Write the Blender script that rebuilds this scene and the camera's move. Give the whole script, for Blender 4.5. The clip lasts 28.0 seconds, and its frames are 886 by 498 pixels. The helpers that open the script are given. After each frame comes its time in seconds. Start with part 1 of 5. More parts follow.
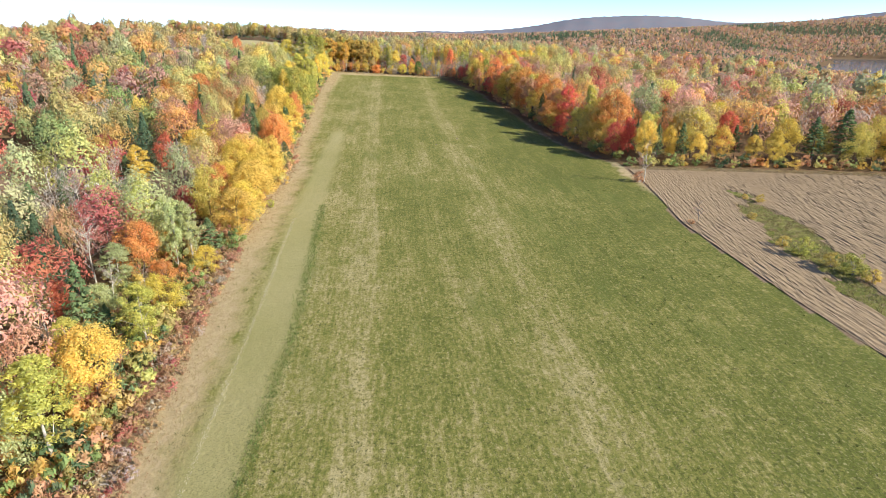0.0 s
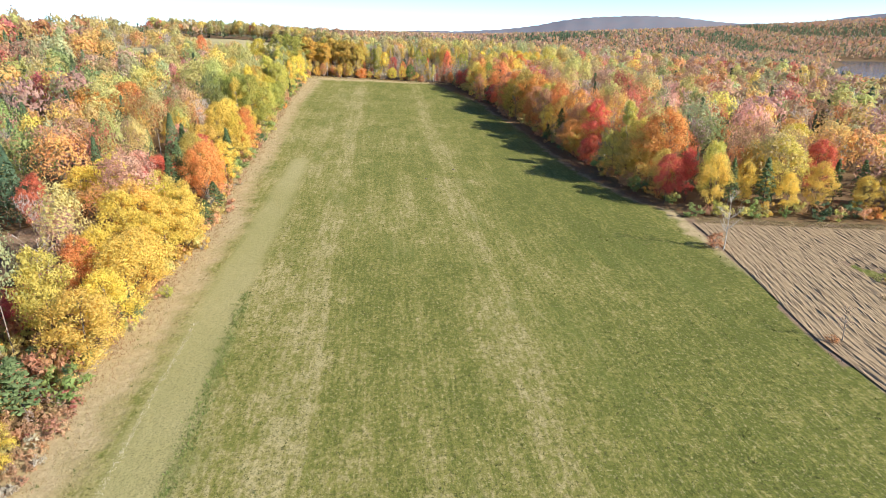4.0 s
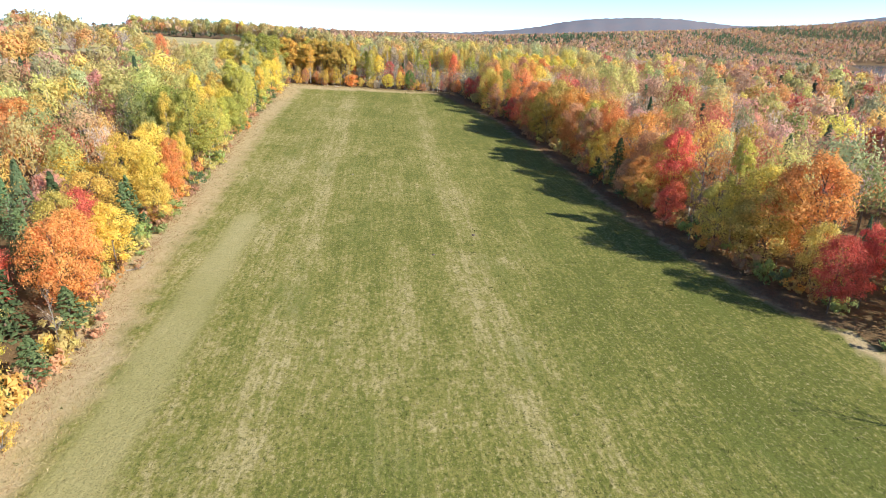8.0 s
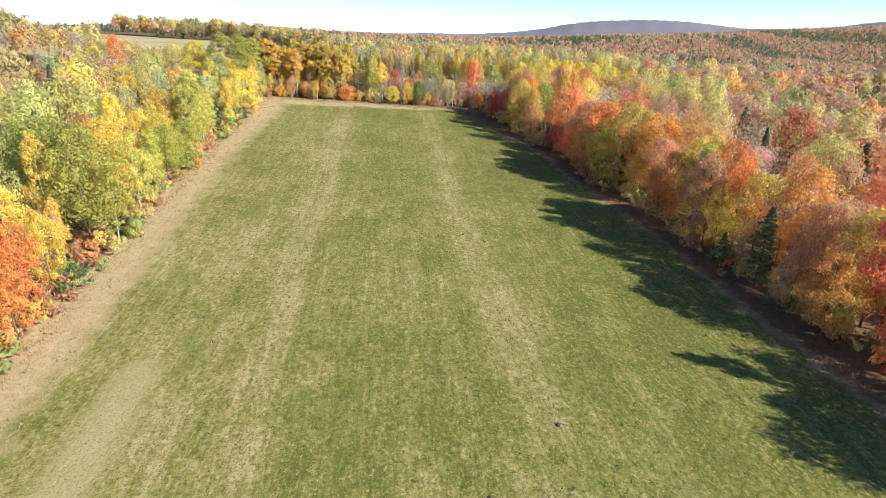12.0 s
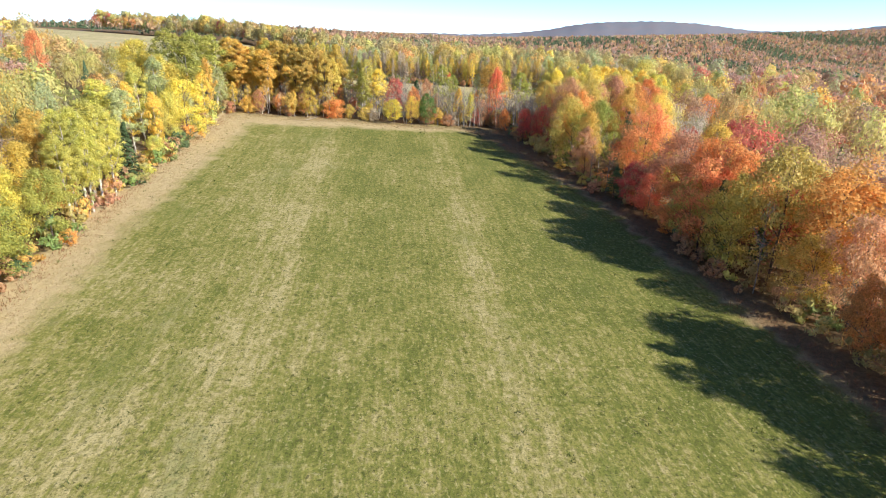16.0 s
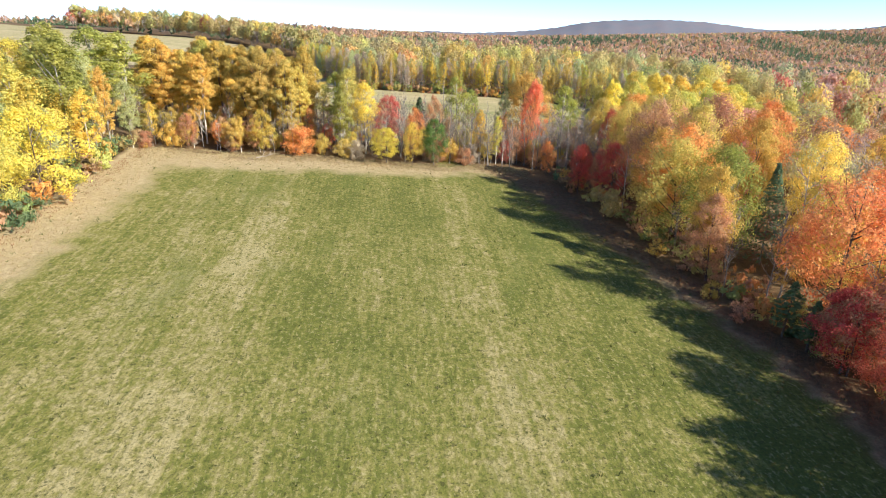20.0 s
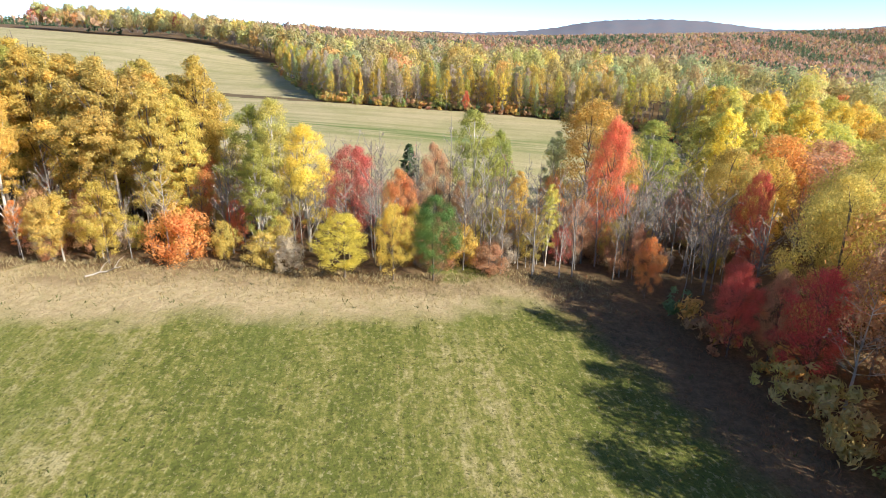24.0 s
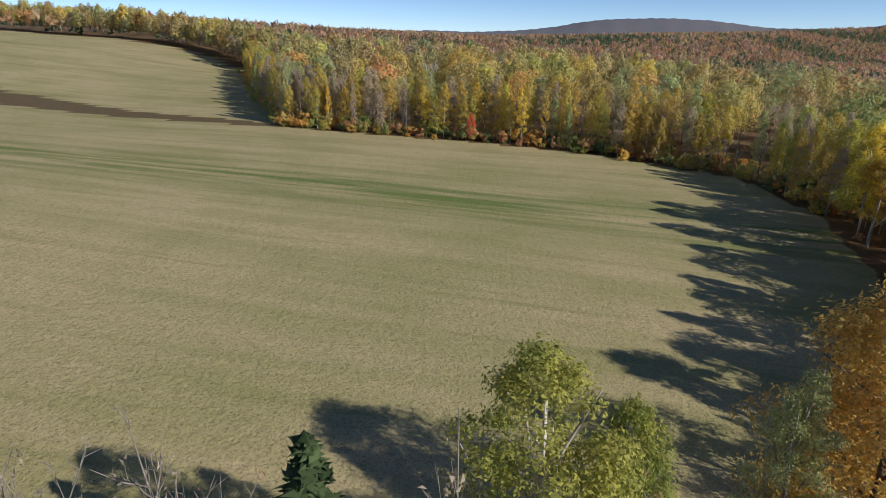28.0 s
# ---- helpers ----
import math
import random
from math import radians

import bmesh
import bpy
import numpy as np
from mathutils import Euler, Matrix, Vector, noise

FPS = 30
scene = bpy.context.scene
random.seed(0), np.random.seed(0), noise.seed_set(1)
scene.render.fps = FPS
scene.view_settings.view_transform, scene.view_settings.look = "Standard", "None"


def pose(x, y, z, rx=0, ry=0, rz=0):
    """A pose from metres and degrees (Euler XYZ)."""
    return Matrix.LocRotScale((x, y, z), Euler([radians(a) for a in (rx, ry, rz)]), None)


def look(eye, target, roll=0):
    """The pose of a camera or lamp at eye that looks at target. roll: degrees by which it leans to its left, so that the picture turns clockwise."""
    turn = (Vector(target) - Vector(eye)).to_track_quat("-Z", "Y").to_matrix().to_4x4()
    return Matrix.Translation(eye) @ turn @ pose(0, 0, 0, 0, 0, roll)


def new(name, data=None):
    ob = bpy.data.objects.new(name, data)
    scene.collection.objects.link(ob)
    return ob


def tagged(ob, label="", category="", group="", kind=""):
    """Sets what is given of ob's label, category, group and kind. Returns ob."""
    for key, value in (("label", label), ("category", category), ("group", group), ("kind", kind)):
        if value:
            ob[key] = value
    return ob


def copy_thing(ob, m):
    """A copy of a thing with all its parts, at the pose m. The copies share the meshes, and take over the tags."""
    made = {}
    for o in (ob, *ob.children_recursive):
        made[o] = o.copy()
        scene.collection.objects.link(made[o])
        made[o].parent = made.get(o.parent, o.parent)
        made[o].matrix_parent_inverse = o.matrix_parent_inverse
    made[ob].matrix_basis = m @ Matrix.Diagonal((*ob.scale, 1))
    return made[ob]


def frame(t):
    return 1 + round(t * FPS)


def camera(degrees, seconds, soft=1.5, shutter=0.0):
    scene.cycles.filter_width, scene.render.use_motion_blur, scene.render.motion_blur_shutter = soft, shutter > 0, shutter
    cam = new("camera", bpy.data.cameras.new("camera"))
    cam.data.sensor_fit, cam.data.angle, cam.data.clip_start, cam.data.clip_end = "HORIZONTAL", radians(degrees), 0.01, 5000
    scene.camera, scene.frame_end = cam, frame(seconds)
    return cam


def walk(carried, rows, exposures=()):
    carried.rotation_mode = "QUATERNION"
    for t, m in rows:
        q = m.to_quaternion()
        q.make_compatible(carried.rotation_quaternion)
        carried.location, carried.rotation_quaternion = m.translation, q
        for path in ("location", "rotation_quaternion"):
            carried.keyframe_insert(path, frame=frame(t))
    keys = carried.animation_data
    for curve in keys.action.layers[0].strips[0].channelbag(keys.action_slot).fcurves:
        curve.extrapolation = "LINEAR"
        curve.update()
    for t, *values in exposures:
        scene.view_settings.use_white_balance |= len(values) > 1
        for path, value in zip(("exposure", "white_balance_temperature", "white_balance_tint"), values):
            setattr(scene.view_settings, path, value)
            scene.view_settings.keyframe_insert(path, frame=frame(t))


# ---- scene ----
cam = camera(73.5, 28.0, soft=0.6)
METRES, EYE, TILT, LEAN, TURN = 340.0, 28.6, 2.8, 1.6, 0.0
ROWS = [
    (0.0, 0.0, 0.0, 0.0, 0.46, -22.75, -1.09),
    (0.5, 0.0003, 0.0153, -0.0008, 0.44, -22.74, -1.11),
    (1.0, 0.0008, 0.0309, -0.0016, 0.41, -22.74, -1.13),
    (1.5, 0.0014, 0.0469, -0.0025, 0.43, -22.74, -1.15),
    (2.0, 0.002, 0.0635, -0.0034, 0.41, -22.76, -1.18),
    (2.5, 0.0027, 0.0804, -0.0043, 0.4, -22.77, -1.2),
    (3.0, 0.0031, 0.0977, -0.0052, 0.36, -22.77, -1.23),
    (3.5, 0.0032, 0.1152, -0.006, 0.35, -22.77, -1.26),
    (5.5, 0.0011, 0.1868, -0.0099, 0.27, -22.77, -1.47),
    (6.0, 0.0002, 0.2052, -0.011, 0.28, -22.76, -1.49),
    (6.5, -0.0008, 0.2235, -0.0122, 0.28, -22.75, -1.53),
    (7.0, -0.0021, 0.2416, -0.0133, 0.28, -22.72, -1.56),
    (7.5, -0.0036, 0.2597, -0.0143, 0.29, -22.7, -1.59),
    (8.0, -0.0053, 0.2776, -0.0152, 0.3, -22.68, -1.61),
    (8.5, -0.0071, 0.2956, -0.0162, 0.33, -22.66, -1.62),
    (9.0, -0.0089, 0.3133, -0.017, 0.35, -22.64, -1.63),
    (9.5, -0.0107, 0.331, -0.0177, 0.37, -22.62, -1.67),
    (10.0, -0.0125, 0.3488, -0.0185, 0.39, -22.59, -1.69),
    (10.5, -0.0143, 0.3665, -0.0193, 0.42, -22.57, -1.72),
    (11.0, -0.016, 0.384, -0.02, 0.46, -22.56, -1.74),
    (11.5, -0.018, 0.4015, -0.0208, 0.51, -22.56, -1.76),
    (12.0, -0.0198, 0.4189, -0.0216, 0.58, -22.56, -1.82),
    (12.5, -0.0216, 0.4362, -0.0225, 0.61, -22.57, -1.89),
    (14.5, -0.0267, 0.5055, -0.0268, 0.82, -22.53, -2.12),
    (15.0, -0.0276, 0.5228, -0.0278, 0.89, -22.51, -2.13),
    (15.5, -0.0286, 0.5402, -0.0286, 0.91, -22.52, -2.14),
    (16.0, -0.0298, 0.5576, -0.0296, 0.95, -22.55, -2.18),
    (16.5, -0.0309, 0.5753, -0.0305, 1.01, -22.59, -2.2),
    (17.0, -0.032, 0.593, -0.0313, 1.09, -22.61, -2.23),
    (17.5, -0.0331, 0.611, -0.0322, 1.14, -22.63, -2.23),
    (18.0, -0.0342, 0.6291, -0.0331, 1.16, -22.65, -2.25),
    (18.5, -0.0352, 0.6474, -0.0341, 1.2, -22.66, -2.24),
    (19.0, -0.0362, 0.6657, -0.035, 1.22, -22.69, -2.25),
    (19.5, -0.037, 0.6841, -0.0358, 1.25, -22.68, -2.24),
    (20.0, -0.038, 0.7026, -0.0367, 1.26, -22.71, -2.27),
    (20.5, -0.0388, 0.7211, -0.0375, 1.29, -22.71, -2.25),
    (21.0, -0.0396, 0.7397, -0.0383, 1.28, -22.74, -2.25),
    (21.5, -0.0404, 0.7584, -0.0392, 1.27, -22.73, -2.24),
    (23.5, -0.0428, 0.8343, -0.0434, 1.24, -22.7, -2.22),
    (24.0, -0.0433, 0.8527, -0.0444, 1.22, -22.71, -2.2),
    (24.5, -0.0438, 0.8713, -0.0454, 1.24, -22.73, -2.18),
    (25.0, -0.0442, 0.8897, -0.0463, 1.21, -22.72, -2.19),
    (25.5, -0.0444, 0.9082, -0.0472, 1.19, -22.72, -2.17),
    (26.0, -0.0445, 0.9266, -0.048, 1.17, -22.73, -2.17),
    (26.5, -0.0446, 0.9454, -0.0489, 1.16, -22.75, -2.15),
    (27.0, -0.0447, 0.964, -0.05, 1.16, -22.75, -2.17),
    (27.5, -0.0447, 0.9822, -0.0506, 1.12, -22.72, -2.17),
    (28.0, -0.0447, 0.9969, -0.0504, 1.07, -22.77, -2.16),
]
# ---------------------------------------------------------------- exposure and path
EXPOSURE = 0.9
walk(cam, [(t, pose(0, 0, EYE, TILT, LEAN, TURN) @ pose(METRES * x, METRES * y, METRES * z, 90 + pitch, roll, yaw)) for t, x, y, z, yaw, pitch, roll in ROWS],
     exposures=[(0.0, EXPOSURE - 0.09), (3.4, EXPOSURE), (27.1, EXPOSURE), (27.4, EXPOSURE - 0.38), (27.7, EXPOSURE - 0.85), (28.0, EXPOSURE - 1.2)])

# ---------------------------------------------------------------- sky and sun
SUN_WAY = Vector((0.79, -0.40, 0.47)).normalized()
world = bpy.data.worlds.new("sky")
scene.world = world
world.use_nodes = True
wt = world.node_tree
sky = wt.nodes.new("ShaderNodeTexSky")
sky.sky_type = "NISHITA"
sky.sun_disc = False
sky.sun_elevation = math.asin(SUN_WAY.z)
sky.sun_rotation = math.atan2(SUN_WAY.x, SUN_WAY.y)
sky.dust_density = 0.0
sky.air_density = 0.42
sky.ozone_density = 3.2
wt.nodes["Background"].inputs["Strength"].default_value = 0.15
wt.links.new(sky.outputs["Color"], wt.nodes["Background"].inputs["Color"])
sun = new("sun", bpy.data.lights.new("sun", "SUN"))
sun.data.energy = 5.0
sun.data.angle = radians(0.55)
sun.data.color = (1.0, 0.93, 0.82)
sun.matrix_world = look(SUN_WAY * 900, (0, 0, 0))

# ---------------------------------------------------------------- materials


def material(name):
    m = bpy.data.materials.new(name)
    m.use_nodes = True
    m.node_tree.nodes.clear()
    return m, m.node_tree.nodes, m.node_tree.links


def sock(links, socket, value):
    if hasattr(value, "is_output"):
        links.new(value, socket)
    else:
        socket.default_value = value


def mix(nodes, links, fac, a, b, how="MIX"):
    n = nodes.new("ShaderNodeMix")
    n.data_type, n.blend_type = "RGBA", how
    sock(links, n.inputs[0], fac)
    for i, c in ((6, a), (7, b)):
        sock(links, n.inputs[i], (*c, 1) if isinstance(c, tuple) and len(c) == 3 else c)
    return n.outputs[2]


def calc(nodes, links, how, a, b=0.0, c=0.0):
    n = nodes.new("ShaderNodeMath")
    n.operation = how
    for i, v in enumerate((a, b, c)):
        sock(links, n.inputs[i], v)
    return n.outputs[0]


def ranged(nodes, links, value, a, b, c, d):
    n = nodes.new("ShaderNodeMapRange")
    sock(links, n.inputs[0], value)
    for i, v in enumerate((a, b, c, d)):
        n.inputs[i + 1].default_value = v
    return n.outputs[0]


def grain(nodes, links, vector, scale, detail=3.0, rough=0.55):
    n = nodes.new("ShaderNodeTexNoise")
    n.inputs["Scale"].default_value, n.inputs["Detail"].default_value, n.inputs["Roughness"].default_value = scale, detail, rough
    if vector is not None:
        links.new(vector, n.inputs["Vector"])
    return n.outputs["Fac"]


def leaf_surface(nodes, links, colour, through_light=0.8):
    """Thin leaves: they scatter light back and let part of it through."""
    out = nodes.new("ShaderNodeOutputMaterial")
    dif, tra, both = nodes.new("ShaderNodeBsdfDiffuse"), nodes.new("ShaderNodeBsdfTranslucent"), nodes.new("ShaderNodeAddShader")
    links.new(mix(nodes, links, 1.0, colour, (0.76, 0.76, 0.76), "MULTIPLY"), dif.inputs["Color"])
    links.new(mix(nodes, links, 1.0, colour, (through_light, through_light, through_light), "MULTIPLY"), tra.inputs["Color"])
    links.new(dif.outputs[0], both.inputs[0])
    links.new(tra.outputs[0], both.inputs[1])
    links.new(both.outputs[0], out.inputs["Surface"])


def shifted(nodes, links, colour, hue, sat, val):
    n = nodes.new("ShaderNodeHueSaturation")
    sock(links, n.inputs["Hue"], hue)
    sock(links, n.inputs["Saturation"], sat)
    sock(links, n.inputs["Value"], val)
    sock(links, n.inputs["Color"], (*colour, 1) if isinstance(colour, tuple) else colour)
    return n.outputs[0]


def leaves(name, a, b, through_light=0.88):
    """Leaves of two colours in drifts, each leaf and each tree a little different."""
    m, nodes, links = material(name)
    tc = nodes.new("ShaderNodeTexCoord")
    info, geo = nodes.new("ShaderNodeObjectInfo"), nodes.new("ShaderNodeNewGeometry")
    drift = ranged(nodes, links, grain(nodes, links, tc.outputs["Object"], 0.42, 2.0), 0.38, 0.62, 0, 1)
    isle = geo.outputs["Random Per Island"]
    fac = calc(nodes, links, "ADD", calc(nodes, links, "MULTIPLY", drift, 0.75), calc(nodes, links, "MULTIPLY", isle, 0.25))
    c = mix(nodes, links, fac, a, b)
    one = info.outputs["Random"]
    hue = ranged(nodes, links, one, 0, 1, 0.487, 0.513)
    val = calc(nodes, links, "MULTIPLY", ranged(nodes, links, isle, 0, 1, 0.7, 1.28), ranged(nodes, links, calc(nodes, links, "FRACT", calc(nodes, links, "MULTIPLY", one, 7.31)), 0, 1, 0.85, 1.15))
    leaf_surface(nodes, links, shifted(nodes, links, c, hue, 0.9, val), through_light)
    return m


LEAF = {
    "red": leaves("leaves_red", (0.45, 0.075, 0.045), (0.45, 0.12, 0.06)),
    "crimson": leaves("leaves_crimson", (0.4, 0.06, 0.06), (0.43, 0.11, 0.09)),
    "orange": leaves("leaves_orange", (0.5, 0.205, 0.045), (0.49, 0.265, 0.056)),
    "fire": leaves("leaves_fire", (0.5, 0.12, 0.05), (0.53, 0.25, 0.075)),
    "gold": leaves("leaves_gold", (0.51, 0.385, 0.068), (0.48, 0.335, 0.06)),
    "yellow": leaves("leaves_yellow", (0.53, 0.415, 0.056), (0.49, 0.385, 0.052)),
    "lime": leaves("leaves_yellow_green", (0.36, 0.365, 0.085), (0.46, 0.405, 0.075)),
    "olive": leaves("leaves_olive", (0.38, 0.32, 0.075), (0.46, 0.345, 0.07)),
    "green": leaves("leaves_green", (0.225, 0.255, 0.055), (0.35, 0.335, 0.065)),
    "deep": leaves("leaves_deep_green", (0.085, 0.165, 0.04), (0.14, 0.22, 0.052)),
    "silver": leaves("leaves_silver_green", (0.36, 0.38, 0.19), (0.32, 0.35, 0.14)),
    "rust": leaves("leaves_rust", (0.41, 0.2, 0.1), (0.38, 0.245, 0.125)),
    "rose": leaves("leaves_rose", (0.46, 0.2, 0.155), (0.43, 0.25, 0.19)),
    "tan": leaves("leaves_tan", (0.4, 0.335, 0.25), (0.35, 0.285, 0.215)),
    "spruce": leaves("needles_spruce", (0.055, 0.09, 0.04), (0.09, 0.14, 0.055), 0.25),
    "pine": leaves("needles_pine", (0.105, 0.18, 0.07), (0.16, 0.225, 0.085), 0.3),
}


def bark(name, a, b, scale):
    m, nodes, links = material(name)
    tc = nodes.new("ShaderNodeTexCoord")
    sp = nodes.new("ShaderNodeMapping")
    sp.inputs["Scale"].default_value = (1, 1, 0.35)
    links.new(tc.outputs["Object"], sp.inputs["Vector"])
    f = grain(nodes, links, sp.outputs[0], scale, 4.0)
    c = mix(nodes, links, ranged(nodes, links, f, 0.42, 0.6, 0, 1), a, b)
    p, out = nodes.new("ShaderNodeBsdfPrincipled"), nodes.new("ShaderNodeOutputMaterial")
    links.new(c, p.inputs["Base Color"])
    p.inputs["Roughness"].default_value = 0.85
    links.new(p.outputs[0], out.inputs["Surface"])
    return m


BARK = {"dark": bark("bark_dark", (0.10, 0.075, 0.055), (0.19, 0.155, 0.125), 3.0),
        "pale": bark("bark_pale", (0.62, 0.58, 0.50), (0.30, 0.26, 0.22), 1.6),
        "grey": bark("bark_grey", (0.29, 0.265, 0.235), (0.19, 0.165, 0.145), 2.5)}


def woods_leaves():
    m, nodes, links = material("woodland_leaves")
    at, geo, tc = nodes.new("ShaderNodeAttribute"), nodes.new("ShaderNodeNewGeometry"), nodes.new("ShaderNodeTexCoord")
    at.attribute_name = "tint"
    isle = geo.outputs["Random Per Island"]
    hue = ranged(nodes, links, grain(nodes, links, tc.outputs["Object"], 0.3, 2.0), 0.3, 0.7, 0.483, 0.517)
    leaf_surface(nodes, links, shifted(nodes, links, at.outputs["Color"], hue, 0.88, ranged(nodes, links, isle, 0, 1, 0.82, 1.18)), 0.76)
    return m


WOODS_LEAVES = woods_leaves()


def ground_material():
    """Hay stubble in long mown strips, dry margins, leaf litter under the trees, and woodland soil far off."""
    m, nodes, links = material("ground")
    geo = nodes.new("ShaderNodeNewGeometry")
    sep = nodes.new("ShaderNodeSeparateXYZ")
    links.new(geo.outputs["Position"], sep.inputs[0])
    X, Y = sep.outputs[0], sep.outputs[1]
    one, two = nodes.new("ShaderNodeAttribute"), nodes.new("ShaderNodeAttribute")
    one.attribute_name, two.attribute_name = "zone_a", "zone_b"
    za, zb = nodes.new("ShaderNodeSeparateColor"), nodes.new("ShaderNodeSeparateColor")
    links.new(one.outputs["Color"], za.inputs[0])
    links.new(two.outputs["Color"], zb.inputs[0])
    pos = geo.outputs["Position"]

    def soft_edge(mask, scale, spread):
        n = calc(nodes, links, "SUBTRACT", grain(nodes, links, pos, scale, 4.0), 0.5)
        return ranged(nodes, links, calc(nodes, links, "ADD", mask, calc(nodes, links, "MULTIPLY", n, spread)), 0.3, 0.7, 0, 1)

    # mowing runs along the field; s counts metres across it
    s = calc(nodes, links, "ADD", X, calc(nodes, links, "MULTIPLY", Y, 0.1))
    wob = calc(nodes, links, "MULTIPLY", calc(nodes, links, "SUBTRACT", grain(nodes, links, pos, 0.03, 2.0), 0.5), 2.5)
    sw = calc(nodes, links, "ADD", s, wob)
    v = nodes.new("ShaderNodeCombineXYZ")
    links.new(s, v.inputs[0])
    links.new(calc(nodes, links, "MULTIPLY", Y, 0.06), v.inputs[1])
    streak = grain(nodes, links, v.outputs[0], 0.55, 3.0, 0.6)
    vf = nodes.new("ShaderNodeCombineXYZ")
    links.new(s, vf.inputs[0])
    links.new(calc(nodes, links, "MULTIPLY", Y, 0.35), vf.inputs[1])
    fine = grain(nodes, links, vf.outputs[0], 1.5, 4.0, 0.7)
    bar = grain(nodes, links, vf.outputs[0], 0.26, 3.0, 0.6)
    row = grain(nodes, links, v.outputs[0], 2.4, 2.0, 0.6)
    patch = grain(nodes, links, pos, 0.045, 4.0, 0.6)
    tuft = grain(nodes, links, pos, 1.7, 5.0, 0.7)
    blotch = grain(nodes, links, pos, 0.28, 4.0, 0.65)
    crumb = grain(nodes, links, pos, 6.0, 3.0, 0.7)
    band = nodes.new("ShaderNodeValToRGB")
    links.new(ranged(nodes, links, sw, -30, 60, 0, 1), band.inputs[0])
    stops = [(-30, 0.7), (-22, 0.52), (-17, 0.44), (-13, 0.56), (-9, 0.46), (-7.2, 0.5), (-6.4, 0.68), (-5.6, 0.6), (-4.2, 0.62), (-3.4, 0.68), (-2.6, 0.45), (0, 0.36), (5, 0.34), (9, 0.42), (12, 0.33), (16, 0.4), (17.6, 0.5), (18.2, 0.64), (19, 0.56), (20, 0.54), (20.8, 0.6), (21.6, 0.4), (27, 0.24), (33, 0.2), (38, 0.14), (46, 0.14), (60, 0.2)]
    el = band.color_ramp.elements
    while len(el) < len(stops):
        el.new(0.5)
    for e, (p, g) in zip(el, stops):
        e.position, e.color = (p + 30) / 90, (g, g, g, 1)
    dry = calc(nodes, links, "ADD", calc(nodes, links, "MULTIPLY_ADD", band.outputs[0], 1.15, -0.03), calc(nodes, links, "MULTIPLY", calc(nodes, links, "SUBTRACT", streak, 0.5), 0.75))
    dry = calc(nodes, links, "ADD", dry, calc(nodes, links, "MULTIPLY", calc(nodes, links, "SUBTRACT", fine, 0.5), 1.65))
    dry = calc(nodes, links, "ADD", dry, calc(nodes, links, "MULTIPLY", calc(nodes, links, "SUBTRACT", bar, 0.5), 0.9))
    dry = calc(nodes, links, "ADD", dry, calc(nodes, links, "MULTIPLY", calc(nodes, links, "SUBTRACT", row, 0.5), 0.8))
    dry = calc(nodes, links, "ADD", dry, calc(nodes, links, "MULTIPLY", calc(nodes, links, "SUBTRACT", patch, 0.5), 1.0))
    dry = calc(nodes, links, "ADD", dry, calc(nodes, links, "MULTIPLY", calc(nodes, links, "SUBTRACT", tuft, 0.5), 1.8))
    dry = calc(nodes, links, "ADD", dry, calc(nodes, links, "MULTIPLY", calc(nodes, links, "SUBTRACT", blotch, 0.5), 0.65))
    dry = calc(nodes, links, "ADD", dry, ranged(nodes, links, Y, 240, 300, 0.0, -0.06))
    hay = nodes.new("ShaderNodeValToRGB")
    links.new(dry, hay.inputs[0])
    tones = [(0.0, (0.122, 0.138, 0.03)), (0.3, (0.18, 0.185, 0.044)), (0.52, (0.235, 0.222, 0.066)), (0.78, (0.308, 0.27, 0.11)), (1.0, (0.395, 0.342, 0.165))]
    el = hay.color_ramp.elements
    while len(el) < len(tones):
        el.new(0.5)
    for e, (p, c) in zip(el, tones):
        e.position, e.color = p, (*c, 1)
    field = hay.outputs[0]
    # cut stalks, dark tufts and clods
    v3 = nodes.new("ShaderNodeCombineXYZ")
    links.new(s, v3.inputs[0])
    links.new(calc(nodes, links, "MULTIPLY", Y, 0.55), v3.inputs[1])
    dash = grain(nodes, links, v3.outputs[0], 3.2, 2.0, 0.6)
    spot = grain(nodes, links, pos, 1.5, 3.0, 0.6)
    field = mix(nodes, links, ranged(nodes, links, dash, 0.44, 0.3, 0, 0.5), field, (0.43, 0.372, 0.182))
    dark = calc(nodes, links, "MULTIPLY", ranged(nodes, links, dash, 0.55, 0.66, 0, 0.8), ranged(nodes, links, blotch, 0.35, 0.6, 0.25, 1.0))
    field = mix(nodes, links, calc(nodes, links, "MULTIPLY", dark, 0.7), field, (0.09, 0.098, 0.03))
    field = mix(nodes, links, ranged(nodes, links, spot, 0.66, 0.71, 0, 0.85), field, (0.07, 0.075, 0.022))
    chip = grain(nodes, links, pos, 3.3, 1.0, 0.5)
    field = mix(nodes, links, ranged(nodes, links, chip, 0.65, 0.71, 0, 0.7), field, (0.085, 0.085, 0.03))
    field = mix(nodes, links, ranged(nodes, links, chip, 0.34, 0.28, 0, 0.38), field, (0.45, 0.4, 0.21))
    lushy = calc(nodes, links, "MULTIPLY", ranged(nodes, links, grain(nodes, links, vf.outputs[0], 0.12, 3.0, 0.6), 0.56, 0.68, 0, 0.55), ranged(nodes, links, tuft, 0.4, 0.55, 0.3, 1.0))
    field = mix(nodes, links, lushy, field, (0.125, 0.155, 0.036))
    # the second field lies across, paler
    v2 = nodes.new("ShaderNodeCombineXYZ")
    links.new(calc(nodes, links, "MULTIPLY", X, 0.07), v2.inputs[0])
